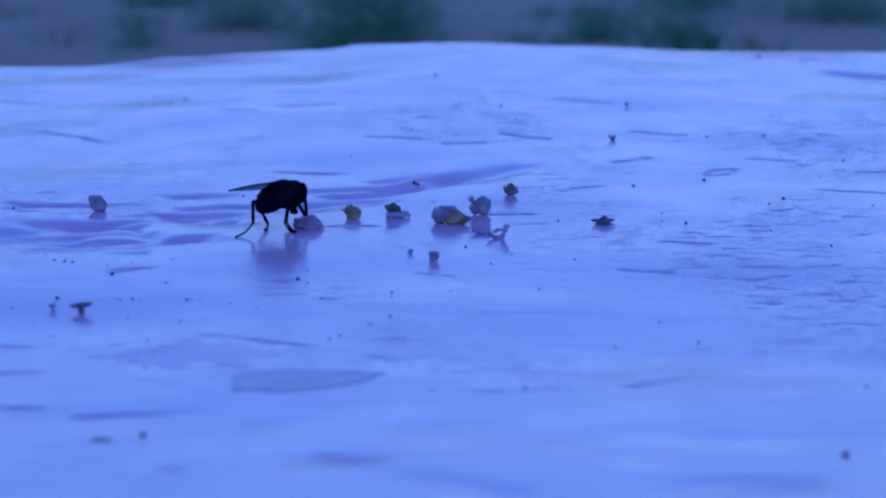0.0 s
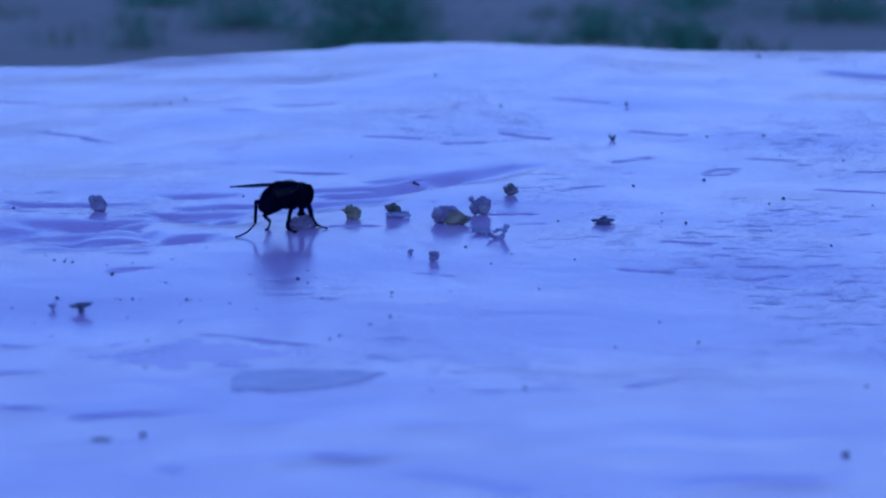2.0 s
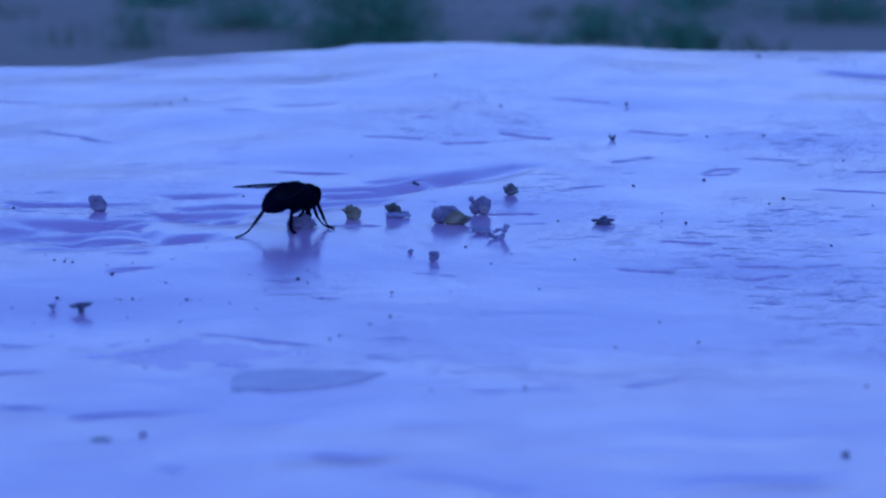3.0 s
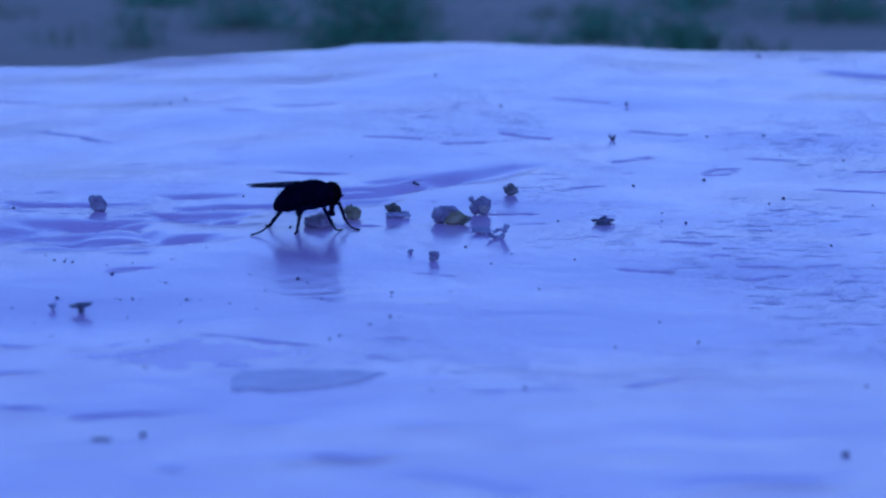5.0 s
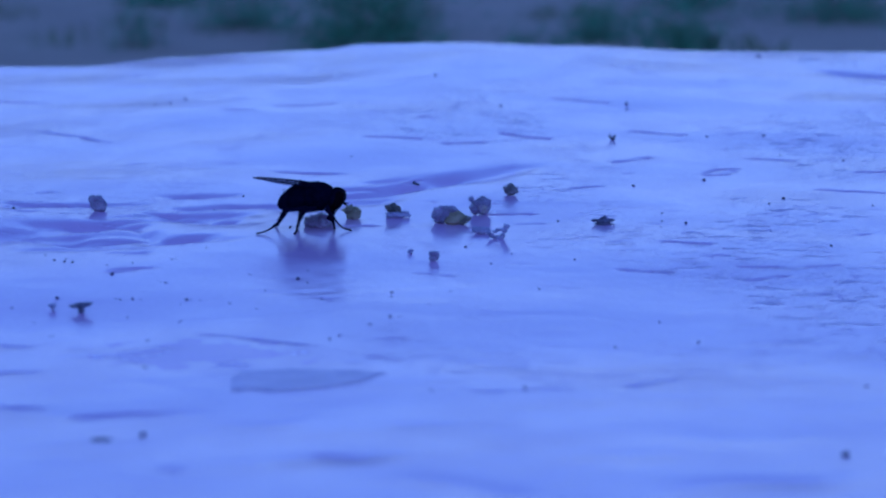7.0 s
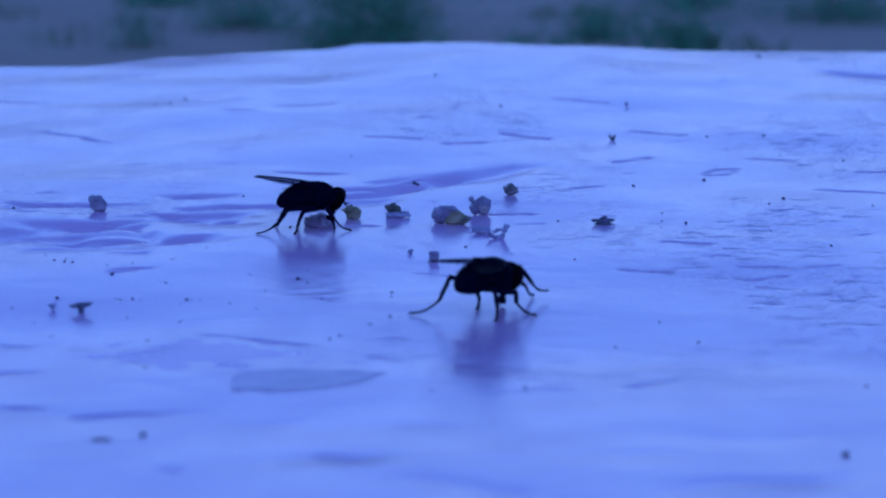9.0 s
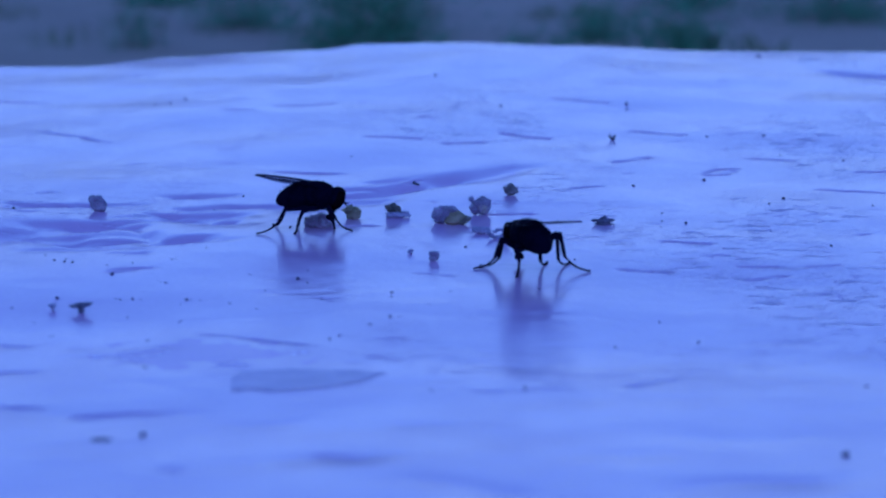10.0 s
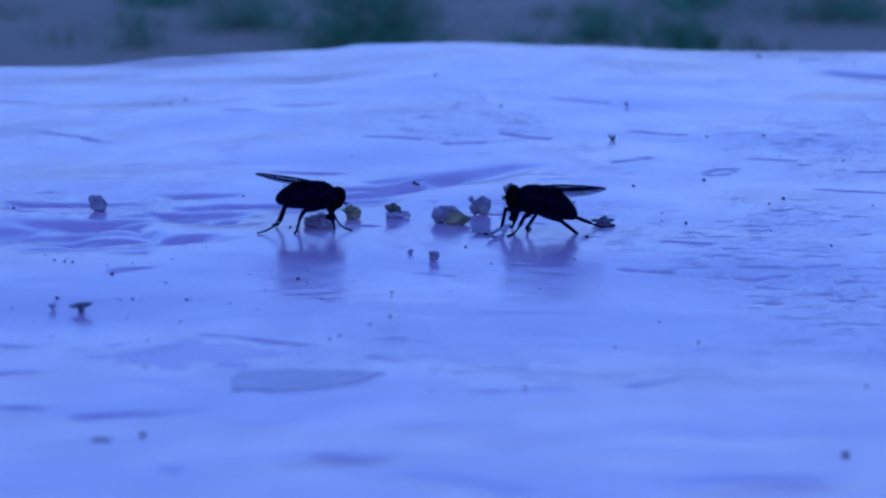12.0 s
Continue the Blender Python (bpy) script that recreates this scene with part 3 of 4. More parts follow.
crumb("flake", -0.02650, 0.14860, [(0, 0, 0.62, 0.55, 0.3, 0.17), (0.03, 0, 0.26, 0.24, 0.25, 0.28), (-0.48, 0, 0.56, 0.34, 0.22, 0.14), (0.5, 0, 0.72, 0.36, 0.22, 0.15)], "slate",
      "T-shaped slate-grey crumb standing on the plastic sheet", "flake", rough=0.25)
crumb("flake", -0.02874, 0.14941, [(0, 0, 0.4, 0.26, 0.2, 0.15), (0.03, 0, 0.17, 0.1, 0.12, 0.2)], "grey", "tiny grey crumb near a T-shaped one", "flake")
crumb("flake", 0.01907, 0.23298, [(0.1, 0, 0.22, 0.26, 0.25, 0.19), (-0.26, 0, 0.5, 0.12, 0.15, 0.2), (-0.1, 0, 0.35, 0.14, 0.14, 0.13), (0.3, 0, 0.46, 0.1, 0.12, 0.2)], "dark",
      "dark forked scrap on the plastic sheet", "flake")
crumb("flake", -0.01920, 0.11273, [(-0.1, 0, 0.06, 0.5, 0.36, 0.06), (0.28, 0, 0.06, 0.34, 0.25, 0.055)], "dark", "flat dark grey scrap pressed to the plastic sheet", "flake")
crumb("flake", -0.00267, 0.20669, [(0, 0, 0.08, 0.3, 0.3, 0.08), (-0.34, 0.1, 0.06, 0.25, 0.2, 0.05)], "dark", "thin dark scrap caught in the fold of the sheet", "flake", rough=0.3)
crumb("flake", -0.00273, 0.16976, [(0, 0, 0.2, 0.2, 0.2, 0.18), (0.05, 0, 0.34, 0.16, 0.15, 0.1)], "grey", "tiny upright grey-blue flake on the plastic sheet", "flake", rough=0.25)
moved_crumb = crumb("crumb", -0.01204, 0.18010, [(0, 0, 0.58, 1.0, 0.8, 0.6), (0.85, 0, 0.34, 0.6, 0.55, 0.34), (-0.7, 0.1, 0.45, 0.55, 0.5, 0.45), (0.3, 0.2, 0.9, 0.5, 0.5, 0.35)], "lilac",
                    "pale crumb between the legs of the feeding fly")


def speck(x, y, size, seed):
    """A dark grain of dirt, size in millimetres."""
    bm = bmesh.new()
    lump(bm, (0, 0, size * 0.42), (size * 0.5, size * 0.55, size * 0.48), seed, 0.3, 2)
    ob = part("speck", bm, "dark")
    ob.matrix_world = Matrix.Translation(rest(x, y))
    tagged(ob, "tiny dark speck of dirt on the plastic sheet", "speck", "specks of dirt")


SPECKS_A = (
    (-0.0261, 0.1606, 0.33), (-0.0215, 0.1579, 0.20), (-0.0114, 0.1598, 0.37), (-0.0106, 0.1588, 0.16), (-0.0091, 0.1528, 0.20), (-0.0192, 0.1523, 0.27),
    (-0.0189, 0.1457, 0.19), (-0.0233, 0.1526, 0.23), (-0.0242, 0.1524, 0.19), (-0.0290, 0.1527, 0.31), (-0.0318, 0.1499, 0.19), (-0.0274, 0.1417, 0.18),
    (-0.0294, 0.1457, 0.15), (-0.0170, 0.1137, 0.42), (-0.0203, 0.1396, 0.14), (-0.0219, 0.1581, 0.12), (-0.0137, 0.1493, 0.15), (-0.0136, 0.1556, 0.16),
    (-0.0038, 0.1467, 0.23), (-0.0039, 0.1549, 0.24), (0.0006, 0.1556, 0.16), (-0.0052, 0.1444, 0.15), (-0.0032, 0.1467, 0.15),
    (-0.0135, 0.1809, 0.28),
)
SPECKS_B = (
    (0.0219, 0.1088, 0.43), (0.0266, 0.1264, 0.23), (0.0471, 0.3105, 0.62), (0.0188, 0.2028, 0.36), (0.0324, 0.1953, 0.35), (0.0306, 0.1925, 0.24),
    (0.0300, 0.2346, 0.36), (0.0365, 0.2352, 0.36), (0.0230, 0.2592, 0.46), (0.0227, 0.2554, 0.32), (-0.0010, 0.2831, 0.43), (0.0071, 0.2563, 0.39),
    (-0.0098, 0.2205, 0.22), (0.0104, 0.1851, 0.23), (0.0217, 0.1829, 0.33), (0.0019, 0.1725, 0.26), (-0.0007, 0.1248, 0.19), (0.0156, 0.1461, 0.19),
    (0.0177, 0.1401, 0.22), (0.0328, 0.1726, 0.26), (0.0263, 0.2070, 0.37), (0.0427, 0.2197, 0.28), (-0.0398, 0.1902, 0.34), (-0.0331, 0.2665, 0.40),
    (0.0365, 0.2229, 0.23),
)
SPECKS_C = (
    (-0.0029, 0.2071, 0.37), (-0.0193, 0.1985, 0.25), (0.0197, 0.1843, 0.19), (0.0201, 0.1881, 0.19), (0.0051, 0.1254, 0.23), (0.0118, 0.1386, 0.21),
    (0.0039, 0.1658, 0.17), (0.0057, 0.1696, 0.17), (0.0108, 0.1672, 0.21), (0.0074, 0.1566, 0.20), (-0.0153, 0.1613, 0.16), (-0.0270, 0.1640, 0.17),
    (-0.0251, 0.1648, 0.17), (-0.0108, 0.1629, 0.17), (-0.0346, 0.2625, 0.33), (-0.0365, 0.2623, 0.33), (-0.0213, 0.1912, 0.19), (0.0402, 0.1917, 0.19),
    (0.0287, 0.1789, 0.18), (0.0193, 0.1815, 0.14),
)
SPECKS_D = (
    (-0.0328, 0.1685, 0.20), (-0.0317, 0.1663, 0.24), (-0.0307, 0.1655, 0.26), (-0.0300, 0.1652, 0.24), (-0.0308, 0.1667, 0.16), (-0.0221, 0.1664, 0.18), (-0.0218, 0.1668, 0.14), (-0.0198, 0.1709, 0.15),
    (-0.0246, 0.1527, 0.14), (-0.0226, 0.1525, 0.14), (-0.0189, 0.1524, 0.12), (-0.0182, 0.1522, 0.12), (-0.0195, 0.1510, 0.12), (-0.0159, 0.1513, 0.16), (-0.0039, 0.1535, 0.16), (-0.0010, 0.1508, 0.15), (-0.0052, 0.1441, 0.18),
    (-0.0204, 0.1397, 0.17), (-0.0229, 0.1472, 0.14), (-0.0078, 0.1396, 0.20), (-0.0072, 0.1407, 0.20), (-0.0105, 0.1583, 0.17), (-0.0286, 0.1490, 0.15), (-0.0228, 0.1545, 0.10), (-0.0194, 0.1314, 0.22),
)
for group_of_specks in (SPECKS_A, SPECKS_B, SPECKS_C, SPECKS_D):
    for number, (sx, sy, size) in enumerate(group_of_specks):
        speck(sx, sy, size * 0.78, number * 1.37 + sx * 100)


def dried_film(x, y, length, width, mat, label, taper, seed):
    """A thin dried skin with a straight far side and a ragged near side that narrows towards one end."""
    bm = bmesh.new()
    top, n = [], 70
    for i in range(n + 1):
        u = i / n
        near = -width * (min(1.0, u * 30 + 0.3) * (1 - u ** 3 * taper) - 0.12 * math.exp(-((u - 0.14) / 0.05) ** 2)) + 0.0005 * noise.noise(Vector((u * 16, seed, 0)))
        far = 0.0006 * math.sin(math.pi * u) + 0.0004 * noise.noise(Vector((u * 12, seed + 5, 0)))
        top.append(((u - 0.5) * length, far, near * (1.0 - 0.85 * max(0.0, u - 0.93) / 0.07)))
    rows = []
    for k in range(9):
        f = k / 8
        row = []
        for xx, far, near in top:
            yy = far + (near - far) * f
            px, py = x + xx + 0.0002 * math.sin(f * 5 + seed), y + yy
            curl = 0.000012 * (abs(f - 0.5) * 2) ** 6
            row.append(bm.verts.new((px, py, float(lie(px, py)) + 0.000014 + curl)))
        rows.append(row)
    for a, b in zip(rows, rows[1:]):
        for i in range(n):
            bm.faces.new((a[i], b[i], b[i + 1], a[i + 1]))
    ext = bmesh.ops.extrude_face_region(bm, geom=bm.faces[:])
    for v in ext["geom"]:
        if isinstance(v, bmesh.types.BMVert):
            v.co.z += 0.000014
    bmesh.ops.recalc_face_normals(bm, faces=bm.faces[:])
    ob = part("dried_film", bm, mat, smooth=False)
    tagged(ob, label, "film")


dried_film(-0.00849, 0.12958, 0.00942, 0.00520, "film", "thin grey-lilac dried film stuck to the plastic sheet", 0.75, 0.0)

# ---------------------------------------------------------------- the flies
FRONT, MID, HIND = 0, 1, 2
LEG_LENGTH = ((1.9, 1.9, 1.9), (2.2, 2.2, 2.0), (2.5, 2.4, 2.3))
HIP = ((1.0, 0.5, -0.95), (0.2, 0.65, -1.1), (-0.55, 0.6, -1.05))
WAIST = Vector((-0.0009, 0, 0.00005))
NECK = Vector((0.00135, 0, 0.00005))


def bristles(bm, rnd, x0, x1, radius, wide, tall, count, long, z0=0.0):
    """Short stiff hairs standing off the upper side."""
    for i in range(count):
        u = rnd.uniform(-0.85, 0.85)
        a = rnd.uniform(0.1, math.pi - 0.1)
        r = radius * math.sqrt(1 - u * u)
        p = Vector(((x0 + x1) / 2 + (x1 - x0) / 2 * u, r * wide * math.cos(a), r * tall * math.sin(a) + z0)) * 0.001
        out = Vector((-0.5 + 0.3 * u, math.cos(a) * wide, math.sin(a) * tall)).normalized()
        turn = Matrix.Translation(p) @ out.to_track_quat("X", "Z").to_matrix().to_4x4()
        n = long * rnd.uniform(0.6, 1.2)
        spindle(bm, [(-0.05, 0.028), (n * 0.5, 0.02), (n, 0.004)], segs=4, at=turn)


def build_wing(fly, side, length):
    """A thin rippled membrane with a stiff front edge, and its veins."""
    bm = bmesh.new()
    n = 26
    upper, lower = [], []
    for i in range(n + 1):
        u = i / n
        lead = 0.22 + 0.42 * math.sin(math.pi * u ** 0.8) * (1 - 0.3 * u)
        trail = 0.15 + 1.35 * math.sin(math.pi * min(1, u ** 0.8)) ** 0.8
        if i == n:
            lead = trail = 0.05
        for rows, z in ((upper, 0.014), (lower, -0.014)):
            rows.append([bm.verts.new(Vector((-u * length, side * (lead - (lead + trail) * k / 4), z + 0.05 * math.sin(k * 1.9 + u * 5))) * 0.001) for k in range(5)])
    for rows in (upper, lower):
        for a, b in zip(rows, rows[1:]):
            for k in range(4):
                bm.faces.new((a[k], a[k + 1], b[k + 1], b[k]))
    for k in (0, 4):
        for i in range(n):
            bm.faces.new((upper[i][k], upper[i + 1][k], lower[i + 1][k], lower[i][k]))
    bmesh.ops.recalc_face_normals(bm, faces=bm.faces[:])
    wing = part("wing", bm, "wing", fly, "smoky translucent wing with dark veins")
    for k, (start, end, bow) in enumerate(((0.22, 0.08, 0.38), (0.1, -0.1, 0.2), (0.0, -0.45, -0.12), (-0.05, -0.85, -0.35))):
        bm = bmesh.new()
        pts = []
        reach = (0.97, 0.98, 0.9, 0.68)[k]
        for i in range(9):
            u = i / 8 * reach
            y = start + (end - start) * i / 8 + bow * math.sin(math.pi * i / 8)
            pts.append(Vector((-u * length, side * y, 0.0)))
        for a, b in zip(pts, pts[1:]):
            turn = Matrix.Translation(a * 0.001) @ (b - a).to_track_quat("X", "Z").to_matrix().to_4x4()
            spindle(bm, [(0, 0.07 if k == 0 else 0.04), ((b - a).length, 0.06 if k == 0 else 0.035)], segs=5, at=turn)
        part("vein", bm, "leg", wing)
    return wing


def build_fly(seed, label, girth, belly, wing_length, brow=1.0):
    """A house fly in millimetres about the middle of its thorax, heading along x. Returns the thing and its moving parts."""
    rnd = random.Random(seed)
    fly = tagged(new("house_fly"), label, "fly", "flies")
    thorax = part("thorax", spindle(bmesh.new(), oval(-1.75, 1.65, girth, 18, 2.4), 1.0, 1.0, 24), "body", fly)
    part("scutellum", spindle(bmesh.new(), oval(-2.05, -0.9, 0.62, 8), 1.2, 0.8, 12, 0.0, pose(0, 0, 0.0008)), "body", thorax)
    bm = bmesh.new()
    bristles(bm, rnd, -1.7, 1.6, girth - 0.02, 1.0, 1.0, 90, 0.15)
    bristles(bm, rnd, -2.1, -1.2, 0.6, 1.2, 0.8, 10, 0.2, 0.8)
    part("bristle", bm, "leg", thorax)
    # the abdomen hangs from the waist; its rings overlap like tiles
    prof = [(0.4, 0.75), (0.0, 1.05), (-0.4, 1.22), (-0.78, 1.31), (-0.82, 1.27), (-1.3, 1.3), (-1.5, 1.27), (-1.54, 1.22), (-1.8, 1.17), (-2.1, 1.05), (-2.14, 1.0),
            (-2.4, 0.88), (-2.75, 0.68), (-2.95, 0.5), (-3.08, 0.32), (-3.15, 0.1)]
    abdomen = part("abdomen", spindle(bmesh.new(), [(x, r * belly) for x, r in prof], 1.0, 0.94, 24, 0.05), "abdomen", fly)
    bm = bmesh.new()
    bristles(bm, rnd, -2.9, -0.4, 1.1 * belly, 1.0, 0.9, 60, 0.14, -0.15)
    part("bristle", bm, "leg", abdomen)
    head = part("head", spindle(bmesh.new(), oval(-0.2 - 8 * (brow - 1), 1.15, 1.15 * brow, 14, 2.3), 1.05, 1.0, 20), "body", fly)
    for s in (-1, 1):
        bm = bmesh.new()
        made = bmesh.ops.create_icosphere(bm, subdivisions=3, radius=1.0)["verts"]
        for v in made:
            v.co = Vector((0.55 + v.co.x * 0.62, s * 0.76 + v.co.y * 0.52, 0.06 + v.co.z * 0.98 * brow)) * 0.001
        part("eye", bm, "eye", head, "dark red-brown compound eye")
        bm = bmesh.new()
        turn = Matrix.Translation(Vector((1.12, s * 0.16, 0.14)) * 0.001) @ Vector((1, s * 0.35, -0.5)).to_track_quat("X", "Z").to_matrix().to_4x4()
        spindle(bm, [(0, 0.06), (0.2, 0.1), (0.42, 0.08)], segs=6, at=turn)
        turn = Matrix.Translation(Vector((1.25, s * 0.18, 0.1)) * 0.001) @ Vector((1, s * 0.6, 0.3)).to_track_quat("X", "Z").to_matrix().to_4x4()
        spindle(bm, [(0, 0.03), (0.5, 0.015)], segs=4, at=turn)
        part("antenna", bm, "leg", head)
    bm = bmesh.new()
    spindle(bm, [(0, 0.34), (0.4, 0.27), (0.75, 0.25), (1.0, 0.4), (1.22, 0.37), (1.32, 0.1)], segs=10,
            at=Matrix.Translation((0.0006, 0, -0.0008)) @ Vector((0.1, 0, -1)).to_track_quat("X", "Y").to_matrix().to_4x4())
    part("proboscis", bm, "body", head)
    wings = {s: build_wing(fly, s, wing_length) for s in (-1, 1)}
    legs = {}
    for which in (FRONT, MID, HIND):
        a, b, c = LEG_LENGTH[which]
        for s in (-1, 1):
            leg = part("leg", spindle(bmesh.new(), [(-0.12, 0.12), (0.0, 0.23), (a * 0.3, 0.27), (a * 0.7, 0.24), (a - 0.05, 0.18), (a + 0.08, 0.13)], segs=10), "leg", fly)
            bm = spindle(bmesh.new(), [(-0.06, 0.12), (0.05, 0.175), (b * 0.5, 0.165), (b * 0.85, 0.16), (b + 0.04, 0.125)], segs=8)
            for i in range(9):
                turn = Matrix.Translation((0.001 * b * (0.2 + i * 0.085), 0, 0)) @ Vector((0.7, rnd.uniform(-1, 1), rnd.uniform(-1, 1))).to_track_quat("X", "Z").to_matrix().to_4x4()
                spindle(bm, [(0, 0.025), (0.36, 0.006)], segs=4, at=turn)
            tibia = part("tibia", bm, "leg", leg)
            prof, k = [(-0.05, 0.1)], c / 5
            for i in range(5):
                prof += [(i * k + 0.03, 0.095), (i * k + k * 0.7, 0.125), (i * k + k * 0.97, 0.09)]
            prof += [(c - 0.02, 0.13), (c + 0.08, 0.1)]
            bm = spindle(bmesh.new(), prof, 1.0, 0.8, segs=8)
            for v in bm.verts:
                v.co.z -= 0.00024 * math.sin(math.pi * min(1.0, max(0.0, v.co.x / (c * 0.001))))
            tarsus = part("tarsus", bm, "leg", leg)
            legs[which, s] = (leg, tibia, tarsus)
    return dict(fly=fly, abdomen=abdomen, head=head, wings=wings, legs=legs, holds=[], steps={})


def aim(origin, along, up):
    """A pose at origin with x along one way and z near up."""
    x = along.normalized()
    y = up.cross(x)
    y = y.normalized() if y.length > 1e-6 else Vector((0, 1, 0))
    m = Matrix((x, y, x.cross(y))).transposed().to_4x4()
    m.translation = origin
    return m


def leg_poses(body, size, which, side, foot, turn, rise, swing):
    """Bend one leg from its hip to the foot's place in the world. turn, rise: the way from the foot back to the ankle; swing: how far
    the knee leans round the line from hip to ankle. Returns thigh, shin and foot in their parents' spaces."""
    a, b, c = (v * 0.001 * size for v in LEG_LENGTH[which])
    hip = body @ (Vector((HIP[which][0], HIP[which][1] * side, HIP[which][2])) * 0.001)
    ankle = foot + c * Vector((math.cos(turn) * math.cos(rise), math.sin(turn) * math.cos(rise), math.sin(rise)))
    d = ankle - hip
    dist = min(max(d.length, abs(a - b) + 1e-5), (a + b) * 0.995)
    way = d.normalized()
    ankle = hip + way * dist
    up = Vector((0, 0, 1))
    e1 = (up - way * up.dot(way)).normalized()
    e2 = way.cross(e1)
    u = (a * a - b * b + dist * dist) / (2 * dist)
    knee = hip + way * u + (e1 * math.cos(swing) + e2 * math.sin(swing)) * math.sqrt(max(0.0, a * a - u * u))
    grow = Matrix.Scale(size, 4)
    thigh = aim(hip, knee - hip, up) @ grow
    shin = aim(knee, ankle - knee, up) @ grow
    toe = aim(ankle, foot - ankle, up) @ grow
    back = thigh.inverted()
    return body.inverted() @ thigh, back @ shin, back @ toe


def glide(rows, t):
    """Smooth values between rows (monotone cubic, held at the ends)."""
    ts = [r[0] for r in rows]
    if t <= ts[0]:
        return rows[0][1]
    if t >= ts[-1]:
        return rows[-1][1]
    i = max(k for k in range(len(ts) - 1) if ts[k] <= t)
    h = ts[i + 1] - ts[i]
    s = (t - ts[i]) / h
    out = []
    for k in range(len(rows[0][1])):
        p1, p2 = rows[i][1][k], rows[i + 1][1][k]
        m0 = m1 = 0.0
        slope = (p2 - p1) / h
        if i > 0:
            before = (p1 - rows[i - 1][1][k]) / (ts[i] - ts[i - 1])
            m0 = 0.0 if before * slope <= 0 else 2 * before * slope / (before + slope)
        if i + 2 < len(rows):
            after = (rows[i + 2][1][k] - p2) / (ts[i + 2] - ts[i + 1])
            m1 = 0.0 if after * slope <= 0 else 2 * after * slope / (after + slope)
        s2, s3 = s * s, s * s * s
        out.append((2 * s3 - 3 * s2 + 1) * p1 + (s3 - 2 * s2 + s) * h * m0 + (3 * s2 - 2 * s3) * p2 + (s3 - s2) * h * m1)
    return out


def hold(insect, start, stop, body, left, right, wings):
    """The insect stands so from start to stop. body: x, y, z in millimetres, heading, pitch, roll, droop of the abdomen, nod of the head.
    left, right: for the front, middle and hind leg its foot's x, y and height over the sheet in millimetres, and the turn, rise and swing of leg_poses.
    wings: left and right, each splay, lift and roll."""
    before = insect["holds"][-1][1] if insect["holds"] else None
    insect["holds"].append((start, stop, body, wings))
    order = 0
    for side, feet in ((1, left), (-1, right)):
        for which, place in enumerate(feet):
            steps = insect["steps"].setdefault((which, side), [])
            if before is None:
                steps.append((start, 0.1, place))
            else:
                gap = start - before
                first = (which + (side > 0)) % 2 == 0
                if gap > 0.5:
                    steps.append((before + gap * (0.25 + 0.13 * order), 0.12, place))
                else:
                    steps.append((before + gap * (0.6 if first else 1.0), min(0.12, gap * 0.6), place))
            order += 1


def nearer(a, b):
    """The angle b, by whole turns nearest to a."""
    return b + math.tau * round((a - b) / math.tau)


def planted(steps, t):
    """Where a foot stands that steps from place to place, and its leg's angles."""
    here = steps[0][2]
    for arrive, takes, place in steps[1:]:
        s = (t - (arrive - takes)) / takes
        if s >= 1:
            here = place
            continue
        if s > 0:
            e = s * s * (3 - 2 * s)
            far = math.hypot(place[0] - here[0], place[1] - here[1])
            mixed = [p + (q - p) * e for p, q in zip(here[:3], place[:3])] + [p + (nearer(p, q) - p) * e for p, q in zip(here[3:], place[3:])]
            mixed[2] += min(0.7, far * 0.5) * math.sin(math.pi * s)
            here = mixed
        break
    p = rest(here[0] * 0.001, here[1] * 0.001, -0.0001)
    p.z += here[2] * 0.001
    return p, here[3], here[4], here[5]


def body_rows(insect):
    rows = []
    for start, stop, body, wings in insect["holds"]:
        rows.append((start, body))
        if stop > start:
            rows.append((stop, body))
    return rows


def wing_pose(side, splay, lift, roll):
    return pose(-0.0001, side * 0.00085, 0.00095 + side * 0.00004, side * roll, lift, -side * splay)


def key_fly(insect, size, times):
    """Key the body, its abdomen, head, wings and legs from the insect's holds."""
    rows = body_rows(insect)
    insect["fly"].scale = (size, size, size)
    at = {t: glide(rows, t) for t in times}
    place = {t: pose(v[0] * 0.001, v[1] * 0.001, v[2] * 0.001, v[5], -v[4], v[3]) for t, v in at.items()}
    walk(insect["fly"], [(t, place[t]) for t in times])
    walk(insect["abdomen"], [(t, Matrix.Translation(WAIST) @ pose(0, 0, 0, 0, -at[t][6], 0)) for t in times])
    walk(insect["head"], [(t, Matrix.Translation(NECK) @ pose(0, 0, 0, 0, at[t][7], 0)) for t in times])
    for k, side in ((0, 1), (1, -1)):
        beat = [(t, w[k]) for start, stop, body, w in insect["holds"] for t in sorted({start, stop})]
        walk(insect["wings"][side], [(t, wing_pose(side, *glide(beat, t))) for t in times])
    for (which, side), bones in insect["legs"].items():
        bent = []
        for t in times:
            foot, turn, rise, swing = planted(insect["steps"][which, side], t)
            bent.append((t, leg_poses(place[t] @ Matrix.Scale(size, 4), size, which, side, foot, turn, rise, swing)))
        for k in range(3):
            walk(bones[k], [(t, p[k]) for t, p in bent])


